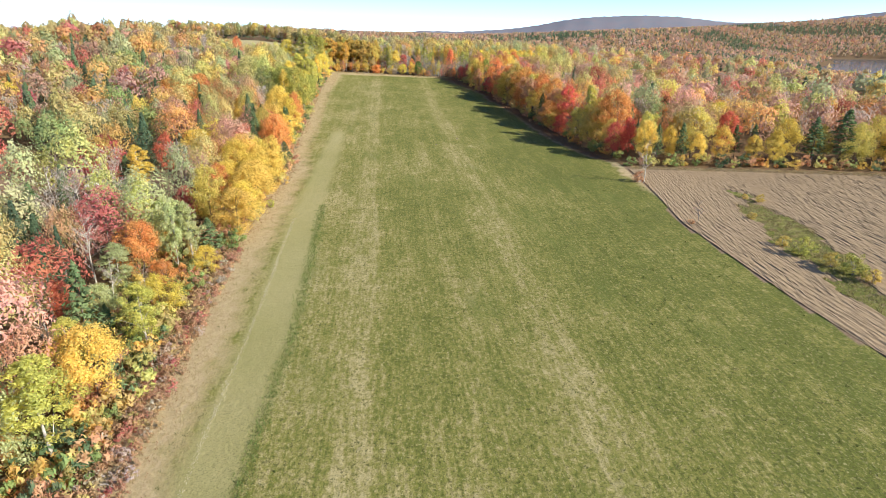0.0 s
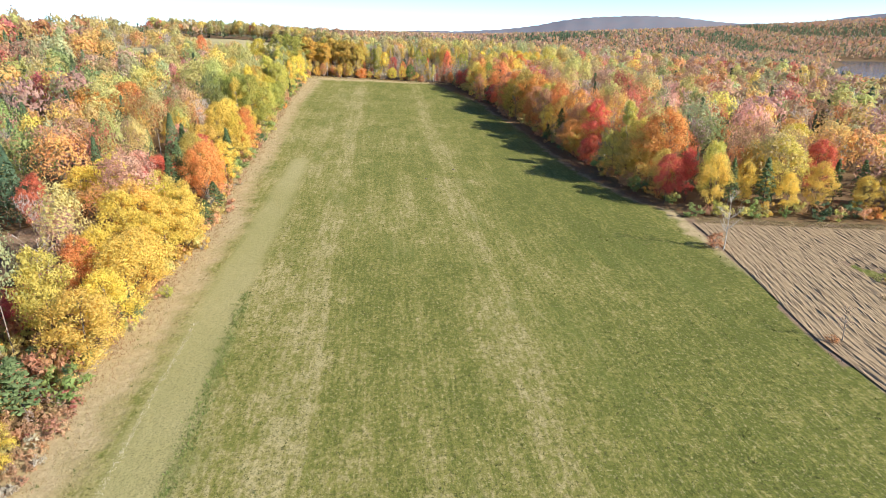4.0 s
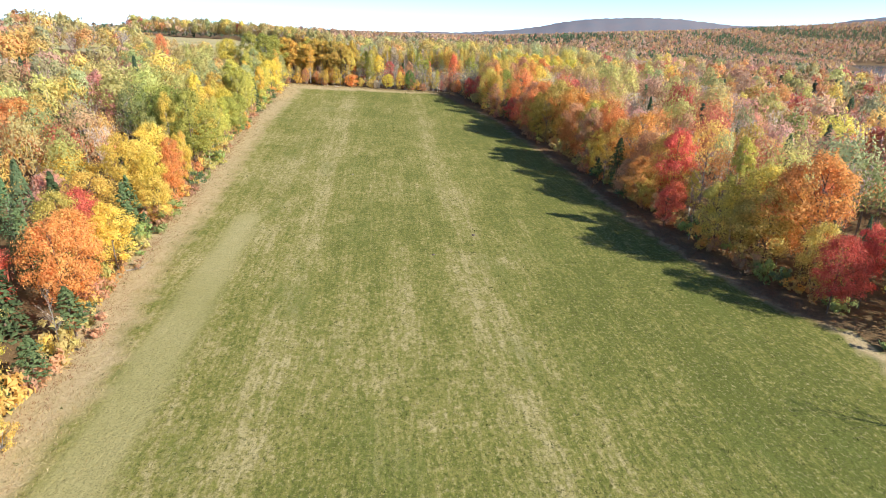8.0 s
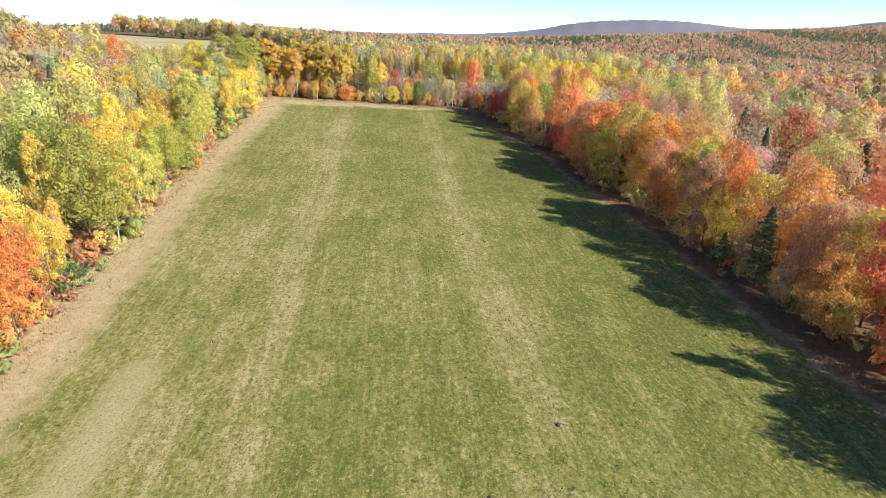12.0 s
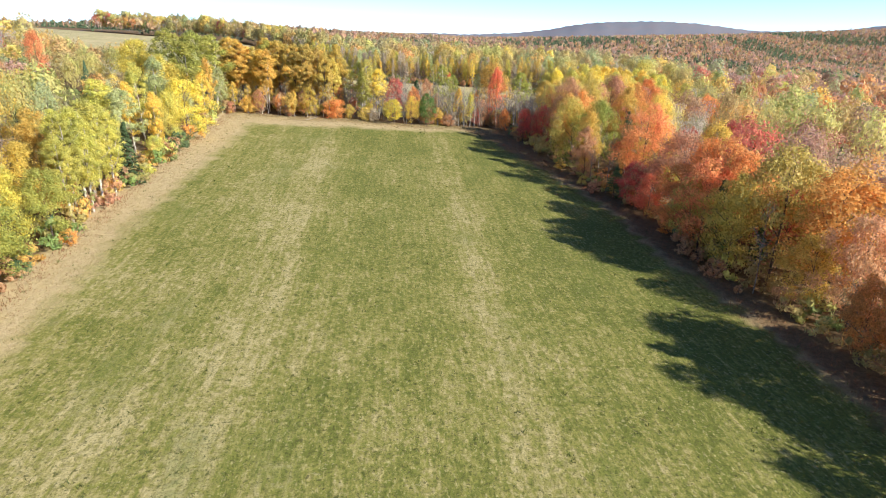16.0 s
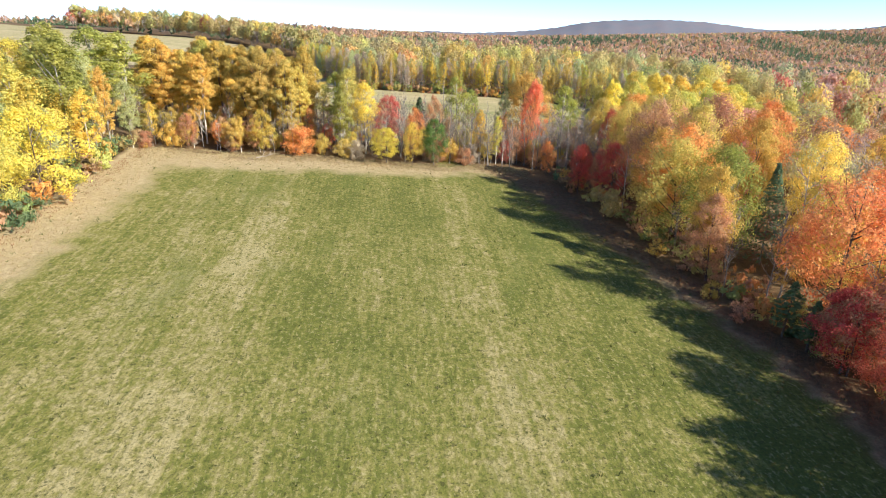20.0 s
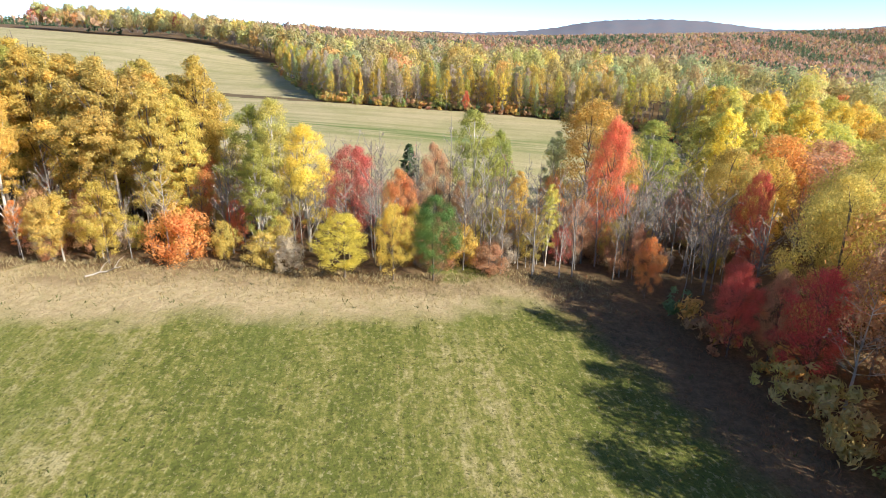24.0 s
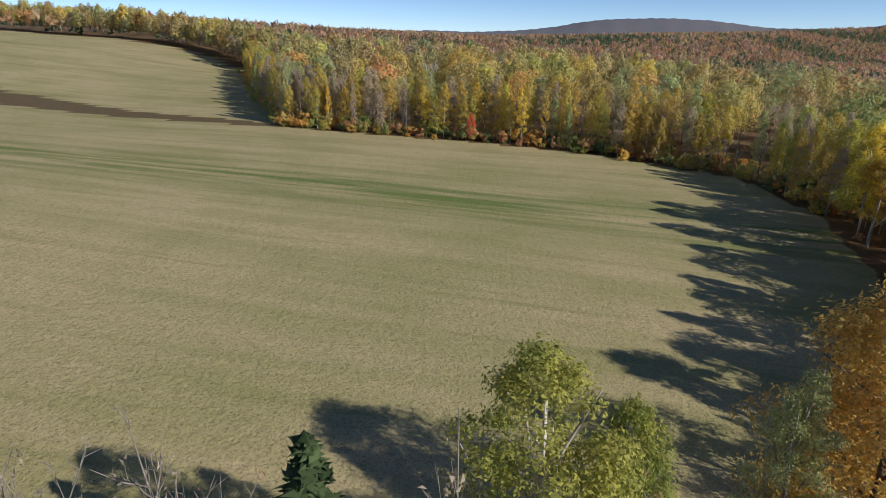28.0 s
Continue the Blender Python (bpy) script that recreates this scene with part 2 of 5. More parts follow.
    links.new(calc(nodes, links, "ADD", Y, calc(nodes, links, "MULTIPLY", X, 0.12)), v2.inputs[1])
    lie = calc(nodes, links, "ADD", grain(nodes, links, v2.outputs[0], 0.16, 5.0, 0.7), calc(nodes, links, "MULTIPLY", calc(nodes, links, "SUBTRACT", patch, 0.5), 0.8))
    pale = mix(nodes, links, ranged(nodes, links, lie, 0.3, 0.62, 0, 1), (0.355, 0.34, 0.15), (0.54, 0.45, 0.26))
    pale = mix(nodes, links, ranged(nodes, links, tuft, 0.35, 0.7, 0, 0.35), pale, (0.27, 0.235, 0.12))
    lush = calc(nodes, links, "ABSOLUTE", calc(nodes, links, "SUBTRACT", calc(nodes, links, "ADD", Y, calc(nodes, links, "MULTIPLY", X, 0.16)), 416.0))
    lay = grain(nodes, links, v2.outputs[0], 0.3, 4.0, 0.65)
    lush = calc(nodes, links, "MULTIPLY", ranged(nodes, links, lush, 2.0, 13.0, 0.85, 0.0), ranged(nodes, links, lay, 0.42, 0.58, 0, 1))
    pale = mix(nodes, links, ranged(nodes, links, lay, 0.56, 0.66, 0, 0.4), pale, (0.25, 0.255, 0.1))
    pale = mix(nodes, links, lush, pale, (0.13, 0.20, 0.05))
    field = mix(nodes, links, soft_edge(zb.outputs[1], 0.2, 0.2), field, pale)
    straw = mix(nodes, links, ranged(nodes, links, tuft, 0.35, 0.65, 0, 1), (0.5, 0.4, 0.235), (0.37, 0.285, 0.16))
    straw = mix(nodes, links, ranged(nodes, links, fine, 0.45, 0.7, 0, 0.6), straw, (0.38, 0.32, 0.155))
    field = mix(nodes, links, soft_edge(za.outputs[1], 0.35, 0.7), field, straw)
    worn = mix(nodes, links, ranged(nodes, links, patch, 0.35, 0.65, 0, 1), (0.32, 0.295, 0.125), (0.375, 0.335, 0.16))
    worn = mix(nodes, links, ranged(nodes, links, fine, 0.4, 0.65, 0, 0.25), worn, (0.24, 0.235, 0.085))
    track = calc(nodes, links, "MULTIPLY", za.outputs[2], ranged(nodes, links, grain(nodes, links, pos, 0.9, 4.0, 0.7), 0.25, 0.5, 0.75, 1.0))
    field = mix(nodes, links, track, field, worn)
    soil = mix(nodes, links, ranged(nodes, links, tuft, 0.35, 0.65, 0, 1), (0.30, 0.215, 0.145), (0.20, 0.135, 0.09))
    field = mix(nodes, links, soft_edge(zb.outputs[0], 0.5, 0.3), field, soil)
    bank = mix(nodes, links, tuft, (0.10, 0.075, 0.045), (0.22, 0.16, 0.09))
    field = mix(nodes, links, soft_edge(zb.outputs[2], 0.3, 0.6), field, bank)
    litter = mix(nodes, links, ranged(nodes, links, tuft, 0.35, 0.65, 0, 1), (0.225, 0.145, 0.08), (0.13, 0.09, 0.048))
    litter = mix(nodes, links, ranged(nodes, links, crumb, 0.6, 0.7, 0, 0.5), litter, (0.36, 0.2, 0.07))
    field = mix(nodes, links, soft_edge(za.outputs[0], 0.45, 0.6), field, litter)
    col = mix(nodes, links, calc(nodes, links, "MULTIPLY", ranged(nodes, links, crumb, 0.3, 0.5, 0.6, 0.0), calc(nodes, links, "SUBTRACT", 1.0, calc(nodes, links, "MULTIPLY", za.outputs[1], 0.7))), field, (0.05, 0.055, 0.02))
    p, out, bump = nodes.new("ShaderNodeBsdfPrincipled"), nodes.new("ShaderNodeOutputMaterial"), nodes.new("ShaderNodeBump")
    links.new(col, p.inputs["Base Color"])
    p.inputs["Roughness"].default_value = 0.95
    p.inputs["Specular IOR Level"].default_value = 0.1
    bump.inputs["Strength"].default_value, bump.inputs["Distance"].default_value = 1.0, 0.16
    links.new(tuft, bump.inputs["Height"])
    links.new(bump.outputs[0], p.inputs["Normal"])
    links.new(p.outputs[0], out.inputs["Surface"])
    return m


def plain(name, a, b, scale=1.0, rough=0.9, bump_by=0.0):
    m, nodes, links = material(name)
    geo = nodes.new("ShaderNodeNewGeometry")
    f = grain(nodes, links, geo.outputs["Position"], scale, 5.0, 0.65)
    f2 = calc(nodes, links, "ADD", calc(nodes, links, "MULTIPLY", f, 0.7), calc(nodes, links, "MULTIPLY", geo.outputs["Random Per Island"], 0.3))
    p, out = nodes.new("ShaderNodeBsdfPrincipled"), nodes.new("ShaderNodeOutputMaterial")
    links.new(mix(nodes, links, ranged(nodes, links, f2, 0.3, 0.7, 0, 1), a, b), p.inputs["Base Color"])
    p.inputs["Roughness"].default_value = rough
    if rough > 0.5:
        p.inputs["Specular IOR Level"].default_value = 0.08
    if bump_by:
        bump = nodes.new("ShaderNodeBump")
        bump.inputs["Distance"].default_value = bump_by
        links.new(f, bump.inputs["Height"])
        links.new(bump.outputs[0], p.inputs["Normal"])
    links.new(p.outputs[0], out.inputs["Surface"])
    return m


GROUND = ground_material()
SOIL = plain("ploughed_soil", (0.42, 0.31, 0.19), (0.265, 0.195, 0.115), 0.9, 0.95, 0.08)
GREEN_BLADES = plain("grass_green", (0.10, 0.16, 0.04), (0.20, 0.23, 0.07), 0.6)
DARK_BLADES = plain("weed_dark", (0.07, 0.085, 0.025), (0.12, 0.14, 0.04), 0.6)
DRY_BLADES = plain("grass_dry", (0.42, 0.35, 0.19), (0.28, 0.21, 0.10), 0.6)
PALE_HAY = plain("raked_hay", (0.62, 0.57, 0.42), (0.5, 0.45, 0.3), 0.8)
BROWN_STEMS = plain("dead_stems", (0.30, 0.15, 0.08), (0.20, 0.12, 0.07), 0.8)
WOOD_GREY = plain("weathered_wood", (0.50, 0.45, 0.38), (0.32, 0.28, 0.23), 2.0)
WHITE_PAINT = plain("white_sheet", (0.80, 0.80, 0.78), (0.68, 0.68, 0.66), 2.0)
# the blue-grey paints distance haze over the mountain's wooded slopes
HAZED_WOODS = plain("hazed_mountain_woods", (0.155, 0.19, 0.225), (0.225, 0.195, 0.21), 0.012, 1.0)
WATER = plain("lake_water", (0.05, 0.07, 0.09), (0.06, 0.08, 0.10), 0.02, 0.12)

# ---------------------------------------------------------------- the lie of the land
LEFT_EDGE = [(-60, -23), (42, -30), (58, -32), (95, -36.5), (148, -39.5), (161, -43), (193, -46.8), (270, -57.5), (333, -63.5), (350, -66)]
RIGHT_EDGE = [(-60, 62), (59, 49.6), (75, 47), (106, 43.5), (134, 45), (150, 45), (155, 44.5), (162, 41), (182, 34.7), (239, 25.5), (266, 19.8), (280, 18.5), (300, 12.4), (330, 4.6), (336, 3.0), (342, 0.5), (350, -8)]
SECOND = [(-520, 520), (-260, 470), (-190, 430), (-110, 400), (-74, 378), (-66, 358), (4, 354), (19, 376), (30, 396), (37, 420), (35, 441), (13, 455), (-12, 464), (-52, 473), (-75, 530), (-105, 610), (-150, 680), (-230, 735), (-330, 760), (-520, 800)]
DITCH = [(-260, 575), (-190, 530), (-145, 502), (-95, 484), (-52, 474)]


def ramp(v, at, soft):
    return soft * np.logaddexp(0, (v - at) / soft)


def clamp(v, a, b, soft):
    return a + ramp(v, a, soft) - ramp(v, b, soft)


def step(v, a, b):
    t = np.clip((v - a) / (b - a), 0, 1)
    return t * t * (3 - 2 * t)


SKY_BEARING = [-60, -37, -25, -20, -10, -4, 2, 8, 12, 16, 20, 26, 30, 37, 60]
SKY_ANGLE = [0.6, 0.4, 0.35, 0.3, 0.1, -0.05, -0.2, -0.15, -0.05, 0.1, 0.2, 0.45, 0.7, 1.15, 1.2]


def land(x, y):
    """Height of the ground in metres; takes arrays."""
    x, y = np.asarray(x, float), np.asarray(y, float)
    xc, yc = clamp(x, -80, 120, 6), clamp(y, -60, 350, 8)
    z = -10.78 + 0.046 * xc + 0.0515 * yc - 0.000358 * xc * (yc - 150 * step(y, 350, 480)) - 0.000011 * yc * yc
    z = z + 0.01 * clamp(y - 350, 0, 120, 10)
    z = z + 0.045 * (clamp(-x, 85, 500, 12) - 85)
    z = z + 8 * step(y, 480, 680) * step(-x, 80, 220)
    z = z + 6.5 * np.exp(-((x + 208) / 58) ** 2 - ((y - 385) / 60) ** 2)
    r, bearing = np.hypot(x, y), np.degrees(np.arctan2(x, np.maximum(y, 1e-3)))
    low = -32 * step(x * 0.9 + 0.35 * (y - 400), 40, 560)
    z = z + low * step(y, 60, 300)
    far_z = 20 + r * np.tan(np.radians(np.interp(bearing, SKY_BEARING, SKY_ANGLE)))
    z = z - 10 * step(bearing, 26, 31) * step(r, 450, 700) * (1 - step(r, 1900, 2000))
    z = z - 8 * step(bearing, 30, 33) * step(r, 880, 960) * (1 - step(r, 1880, 1960))
    start = np.interp(bearing, [-40, 0, 20, 28], [700, 900, 1300, 1950])
    k = step(r, start, start + 850)
    z = z * (1 - k) + far_z * k
    z = np.where(r > 2700, z - step(r, 2700, 3600) * 60, z)
    lump = np.sin(x * 0.031 + 1.3) * np.sin(y * 0.027) * 0.25 + np.sin(x * 0.11 + y * 0.07) * 0.08
    return z + lump + 2.5 * step(r, 500, 1500) * np.sin(x * 0.009 + y * 0.004) * np.sin(y * 0.006)


def height(x, y):
    return float(land(x, y))


def inside(poly, x, y):
    x, y = np.asarray(x, float), np.asarray(y, float)
    hit = np.zeros(x.shape, bool)
    for (ax, ay), (bx, by) in zip(poly, poly[1:] + poly[:1]):
        if ay != by:
            hit ^= ((ay > y) != (by > y)) & (x < (bx - ax) * (y - ay) / (by - ay) + ax)
    return hit


def left_at(y):
    return np.interp(y, *zip(*LEFT_EDGE))


def right_at(y):
    return np.interp(y, *zip(*RIGHT_EDGE))


def end_at(x):
    return np.interp(x, [-66, -50, -38, -21, -14, -9], [335.5, 337.0, 339.2, 339.8, 341.2, 343.6])


def brown_far(x):
    return np.interp(x, [44, 72, 105, 160, 220], [150, 146.5, 140.5, 132, 125])


def in_field(x, y):
    return (x > left_at(y)) & (x < right_at(y)) & (y < end_at(x)) & (y > -60)


def in_brown(x, y):
    return (x >= right_at(y)) & (x < 200) & (y < brown_far(x)) & (y > -60)


def in_strip(x, y):
    ragged = 0.16 * np.sin(x * 1.9 + 0.7 * y) * np.sin(y * 0.53) + 0.2 * np.sin(y * 0.31 + x * 0.4)
    return np.hypot((x - 60 - (y - 95) * 0.08) / 4.2, (y - 97) / 26) < 1 + ragged


def in_clearing(x, y):
    return (np.hypot((x + 66) / 8, (y - 136) / 11) < 1) | (np.hypot((x + 103) / 17, (y - 139) / 14) < 1)


def from_line(line, x, y):
    best = np.full(np.shape(x), 1e9)
    for (ax, ay), (bx, by) in zip(line, line[1:]):
        dx, dy = bx - ax, by - ay
        t = np.clip(((x - ax) * dx + (y - ay) * dy) / (dx * dx + dy * dy), 0, 1)
        best = np.minimum(best, np.hypot(x - ax - t * dx, y - ay - t * dy))
    return best


LAKE_LEVEL = -41.5


def in_lake(x, y):
    return (land(x, y) < LAKE_LEVEL + 1.5) & (x > 200)


def open_land(x, y):
    return in_field(x, y) | in_brown(x, y) | inside(SECOND, x, y) | in_clearing(x, y)


def mesh_of(name, verts, faces, mat=None, smooth=False):
    """A mesh from arrays of vertices and of faces with one number of corners."""
    verts, faces = np.ascontiguousarray(verts, np.float32), np.ascontiguousarray(faces, np.int32)
    me = bpy.data.meshes.new(name)
    n, k = faces.shape
    me.vertices.add(len(verts))
    me.vertices.foreach_set("co", verts.ravel())
    me.loops.add(n * k)
    me.loops.foreach_set("vertex_index", faces.ravel())
    me.polygons.add(n)
    me.polygons.foreach_set("loop_start", np.arange(0, n * k, k, dtype=np.int32))
    me.polygons.foreach_set("use_smooth", np.full(n, smooth))
    me.update(calc_edges=True)
    if mat:
        me.materials.append(mat)
    return me


def grow(start, stop, first, factor):
    out, s = [start], first
    sign = 1 if stop > start else -1
    while (out[-1] - stop) * sign < 0:
        s *= factor
        out.append(out[-1] + sign * s)
    return out


def build_ground():
    xs = sorted(set(grow(-76, -4700, 1.5, 1.09)[1:] + list(np.arange(-76, 64, 1.25)) + grow(64, 4700, 1.5, 1.09)))
    ys = sorted(set(grow(20, -900, 2, 1.25)[1:] + list(np.arange(20, 364, 1.6)) + list(np.arange(364, 500, 2.5)) + grow(500, 4800, 4, 1.06)))
    gx, gy = np.meshgrid(xs, ys)
    x, y = gx.ravel(), gy.ravel()
    nx, ny = len(xs), len(ys)
    i = (np.arange(ny - 1)[:, None] * nx + np.arange(nx - 1)[None, :]).ravel()
    me = mesh_of("ground", np.stack([x, y, land(x, y)], 1), np.stack([i, i + 1, i + nx + 1, i + nx], 1), GROUND, True)
    field, brown, second, clear = in_field(x, y), in_brown(x, y), inside(SECOND, x, y), in_clearing(x, y)
    wild = np.random.RandomState(3).normal(0, 0.35, len(x))
    dl, dr = x - left_at(y), right_at(y) - x
    soft = lambda v, w: np.clip(v / w + 0.5, 0, 1)
    wild = np.convolve(wild, np.ones(3) / 3, "same")
    litter = (~(field | brown | second | clear)).astype(float)
    near_left = (dl > -6) & (dl < 4) & (y < 340)
    litter = np.where(near_left, soft(-2.0 - dl + wild, 2.5), litter)
    near_right = (dr > -8) & (dr < 16) & (y > 156) & (y < 346)
    litter = np.where(near_right, soft(np.interp(y, [156, 300, 325, 342], [2.2, 2.6, 5.5, 9]) - dr + wild * 2, 7.0), litter)
    end = end_at(x) - y
    # before the row: brown dead grass, with some shade put into the colour
    litter = np.maximum(litter, 0.5 * field * (x > -50) * soft(4.5 - end + wild, 5.0))
    wide = np.interp(y, [40, 90, 150, 200, 260, 340], [5.0, 5.0, 4.0, 4.4, 5.0, 7.5])
    margin = np.where(dl > -6, soft(wide - dl + wild * 3, 8.0), 0) * (y < 341)
    margin = np.maximum(margin, field * soft(np.interp(x, [-60, -30, -5], [10, 8, 5]) - end + wild * 2, 11.0))
    margin = np.maximum(margin, field * step(y, 108, 150) * soft(2.4 - dr + wild * 3, 3.5))
    side = soft(2.0 + dr + wild * 3, 3.0) * step(y, 84, 128) * 0.9
    margin = np.maximum(margin, brown * np.maximum(soft(3.0 - brown_far(x) + y + wild * 3, 3.5), side))
    track_c = np.interp(y, [40, 67, 96, 120, 160, 192], [-21.8, -23.2, -26.4, -29.2, -32.2, -35.0])
    track = field * soft(np.interp(y, [40, 72, 160, 192], [2.6, 2.9, 2.3, 1.5]) - np.abs(x - track_c), 1.6) * soft(191.5 - y, 2.0)
    track = np.clip(track * 1.3, 0, 1)
    bank = second & (from_line(DITCH, x, y) < np.interp(x, [-230, -130, -88, -50], [9, 8, 4.5, 2]))
    for name, cols in (("zone_a", (litter, margin, track)), ("zone_b", ((brown & ~in_strip(x, y)) | clear, second, bank))):
        at = me.color_attributes.new(name, "FLOAT_COLOR", "POINT")
        at.data.foreach_set("color", np.stack([*(c.astype(float) for c in cols), np.ones(len(x))], 1).astype(np.float32).ravel())
    tagged(new("ground", me), "mown hay field with dry strips and leaf litter under trees", "ground", kind="structure")


build_ground()


def build_lake():
    xs, ys = np.linspace(400, 2600, 40), np.linspace(500, 2000, 30)
    gx, gy = np.meshgrid(xs, ys)
    i = (np.arange(29)[:, None] * 40 + np.arange(39)[None, :]).ravel()
    me = mesh_of("water", np.stack([gx.ravel(), gy.ravel(), np.full(gx.size, LAKE_LEVEL)], 1), np.stack([i, i + 1, i + 41, i + 40], 1), WATER)
    tagged(new("water", me), "still grey lake water beyond the autumn woods", "lake", kind="structure")


build_lake()


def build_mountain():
    """A broad wooded mountain on the skyline, with distance haze put into its blue-grey colour."""
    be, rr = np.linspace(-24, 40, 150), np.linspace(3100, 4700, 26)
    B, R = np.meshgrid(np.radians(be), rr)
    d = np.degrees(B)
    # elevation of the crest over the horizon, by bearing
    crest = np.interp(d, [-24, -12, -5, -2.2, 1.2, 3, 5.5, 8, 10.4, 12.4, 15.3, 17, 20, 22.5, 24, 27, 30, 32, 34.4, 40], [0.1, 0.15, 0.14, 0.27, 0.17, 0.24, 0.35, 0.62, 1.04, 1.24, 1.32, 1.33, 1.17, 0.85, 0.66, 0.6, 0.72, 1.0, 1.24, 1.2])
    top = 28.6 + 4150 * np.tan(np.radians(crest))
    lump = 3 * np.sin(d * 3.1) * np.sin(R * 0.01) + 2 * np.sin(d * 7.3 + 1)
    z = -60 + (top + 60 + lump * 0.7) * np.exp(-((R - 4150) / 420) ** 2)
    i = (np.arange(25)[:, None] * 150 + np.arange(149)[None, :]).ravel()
    me = mesh_of("mountain", np.stack([(R * np.sin(B)).ravel(), (R * np.cos(B)).ravel(), z.ravel()], 1), np.stack([i, i + 1, i + 151, i + 150], 1), HAZED_WOODS, True)
    tagged(new("backdrop", me), "broad wooded mountain on the horizon, painted with blue-grey haze", "mountain", kind="structure")


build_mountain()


def build_ploughed():
    """Turned soil in long ridges that bend away from the field's edge."""
    rows, cols = 560, 110
    a = np.linspace(0.3, 105, rows)
    ys = np.linspace(18, 149, cols)
    A, Y = np.meshgrid(a, ys, indexing="ij")
    X = right_at(Y) + A
    top = brown_far(X) - 2.5
    Yc = np.minimum(Y, top)
    rs = np.random.RandomState(5)
    uneven = 0.3 * np.sin(Y * 0.31 + 2.0 * np.sin(A * 0.5)) + rs.normal(0, 0.35, X.shape)
    ridge = 0.5 + 0.5 * np.sin(A * 2 * math.pi / 0.9 + 2.2 * np.sin(Y * 0.035 + A * 0.03) + 1.5 * np.sin(A * 0.11) + uneven)
    Z = land(X, Yc) + 0.03 + 0.10 * ridge * (0.75 + 0.25 * np.sin(Y * 0.9 + 7 * np.sin(A * 1.7)) * np.sin(A * 0.6 + Y * 0.13)) * rs.uniform(0.2, 1.4, X.shape) + rs.uniform(0, 0.1, X.shape)
    island = in_strip(X, Y)
    Z = np.where(island, land(X, Yc) - 0.3, Z)
    i = (np.arange(rows - 1)[:, None] * cols + np.arange(cols - 1)[None, :]).ravel()
    me = mesh_of("ploughed_field", np.stack([X.ravel(), Yc.ravel(), Z.ravel()], 1), np.stack([i, i + cols, i + cols + 1, i + 1], 1), SOIL)
    tagged(new("ploughed_field", me), "brown ploughed soil in long curving ridges", "ploughed field", kind="structure")


build_ploughed()

# ---------------------------------------------------------------- trees


def unit(v):
    return v / np.maximum(np.linalg.norm(v, axis=-1, keepdims=True), 1e-9)


def leaf_quads(rs, at, normal, size, long=1.35):
    """Folded leaf sprays, four corners each."""
    n = len(at)
    normal = unit(normal)
    side = unit(np.cross(normal, rs.normal(size=(n, 3))))
    other = np.cross(normal, side)
    s = (size * rs.uniform(0.6, 1.4, n))[:, None]
    j = lambda: rs.uniform(0.65, 1.2, (n, 1))
    v = np.stack([at + side * s * 0.5 * long * j() + normal * s * 0.18, at + other * s * 0.5 * j(), at - side * s * 0.5 * long * j() + normal * s * 0.18, at - other * s * 0.5 * j()], 1).reshape(-1, 3)
    return v, np.arange(4 * n).reshape(n, 4)


def leaf_sprays(rs, at, normal, long, thin, up=0.7):
    """Slender twigs of leaves that point up and outward, three corners each."""
    n = len(at)
    normal = unit(normal)
    axis = normal * 0.3 + np.array([0, 0, up]) + rs.normal(0, 0.55, (n, 3))
    axis = unit(axis - normal * (axis * normal).sum(1, keepdims=True) * 0.8)
    side = unit(np.cross(normal, axis))
    s = rs.uniform(0.6, 1.4, (n, 1))
    w = thin * rs.uniform(0.6, 1.4, (n, 1)) * side * 0.5
    return np.stack([at - axis * long * s * 0.45 + w * 0.6, at + axis * long * s * 0.55 + w * 0.4, at - axis * long * s * 0.05 - w], 1).reshape(-1, 3)


def leaf_mesh(rs, at, normal, size, mat):
    v = leaf_sprays(rs, at, normal, size * 1.6, size * 1.05, 0.35)
    return mesh_of("crown", v, np.arange(len(v)).reshape(-1, 3), mat)


def tube(path, radii, sides=5):
    path, rings = np.asarray(path, float), []
    for k, p in enumerate(path):
        d = unit(path[min(k + 1, len(path) - 1)] - path[max(k - 1, 0)])
        u = unit(np.cross(d, (0.3, 0.9, 0.1) if abs(d[2]) > 0.5 else (0, 0, 1)))
        w = np.cross(d, u)
        a = np.arange(sides) * 2 * math.pi / sides
        rings.append(p + radii[k] * (np.cos(a)[:, None] * u + np.sin(a)[:, None] * w))
    v = np.concatenate(rings)
    f = [(k * sides + i, k * sides + (i + 1) % sides, (k + 1) * sides + (i + 1) % sides, (k + 1) * sides + i) for k in range(len(path) - 1) for i in range(sides)]
    return v, np.array(f)


def joined(pieces):
    vs, fs, n = [], [], 0
    for v, f in pieces:
        vs.append(v)
        fs.append(np.asarray(f) + n)
        n += len(v)
    return np.concatenate(vs), np.concatenate(fs)


def outline(kind, u):
    """Crown radius, of 1 at most, from its foot (0) to its top (1)."""
    if kind == "maple":
        return np.clip(np.sin(math.pi * np.clip(u * 0.86 + 0.12, 0, 1)) ** 0.65, 0.12, 1)
    if kind == "aspen":
        return np.clip(np.sin(math.pi * np.clip(u * 0.84 + 0.13, 0, 1)) ** 0.8, 0.12, 1) * (0.85 + 0.15 * np.sin(u * 17))
    return np.clip(1.08 - u * 0.95, 0.1, 1)


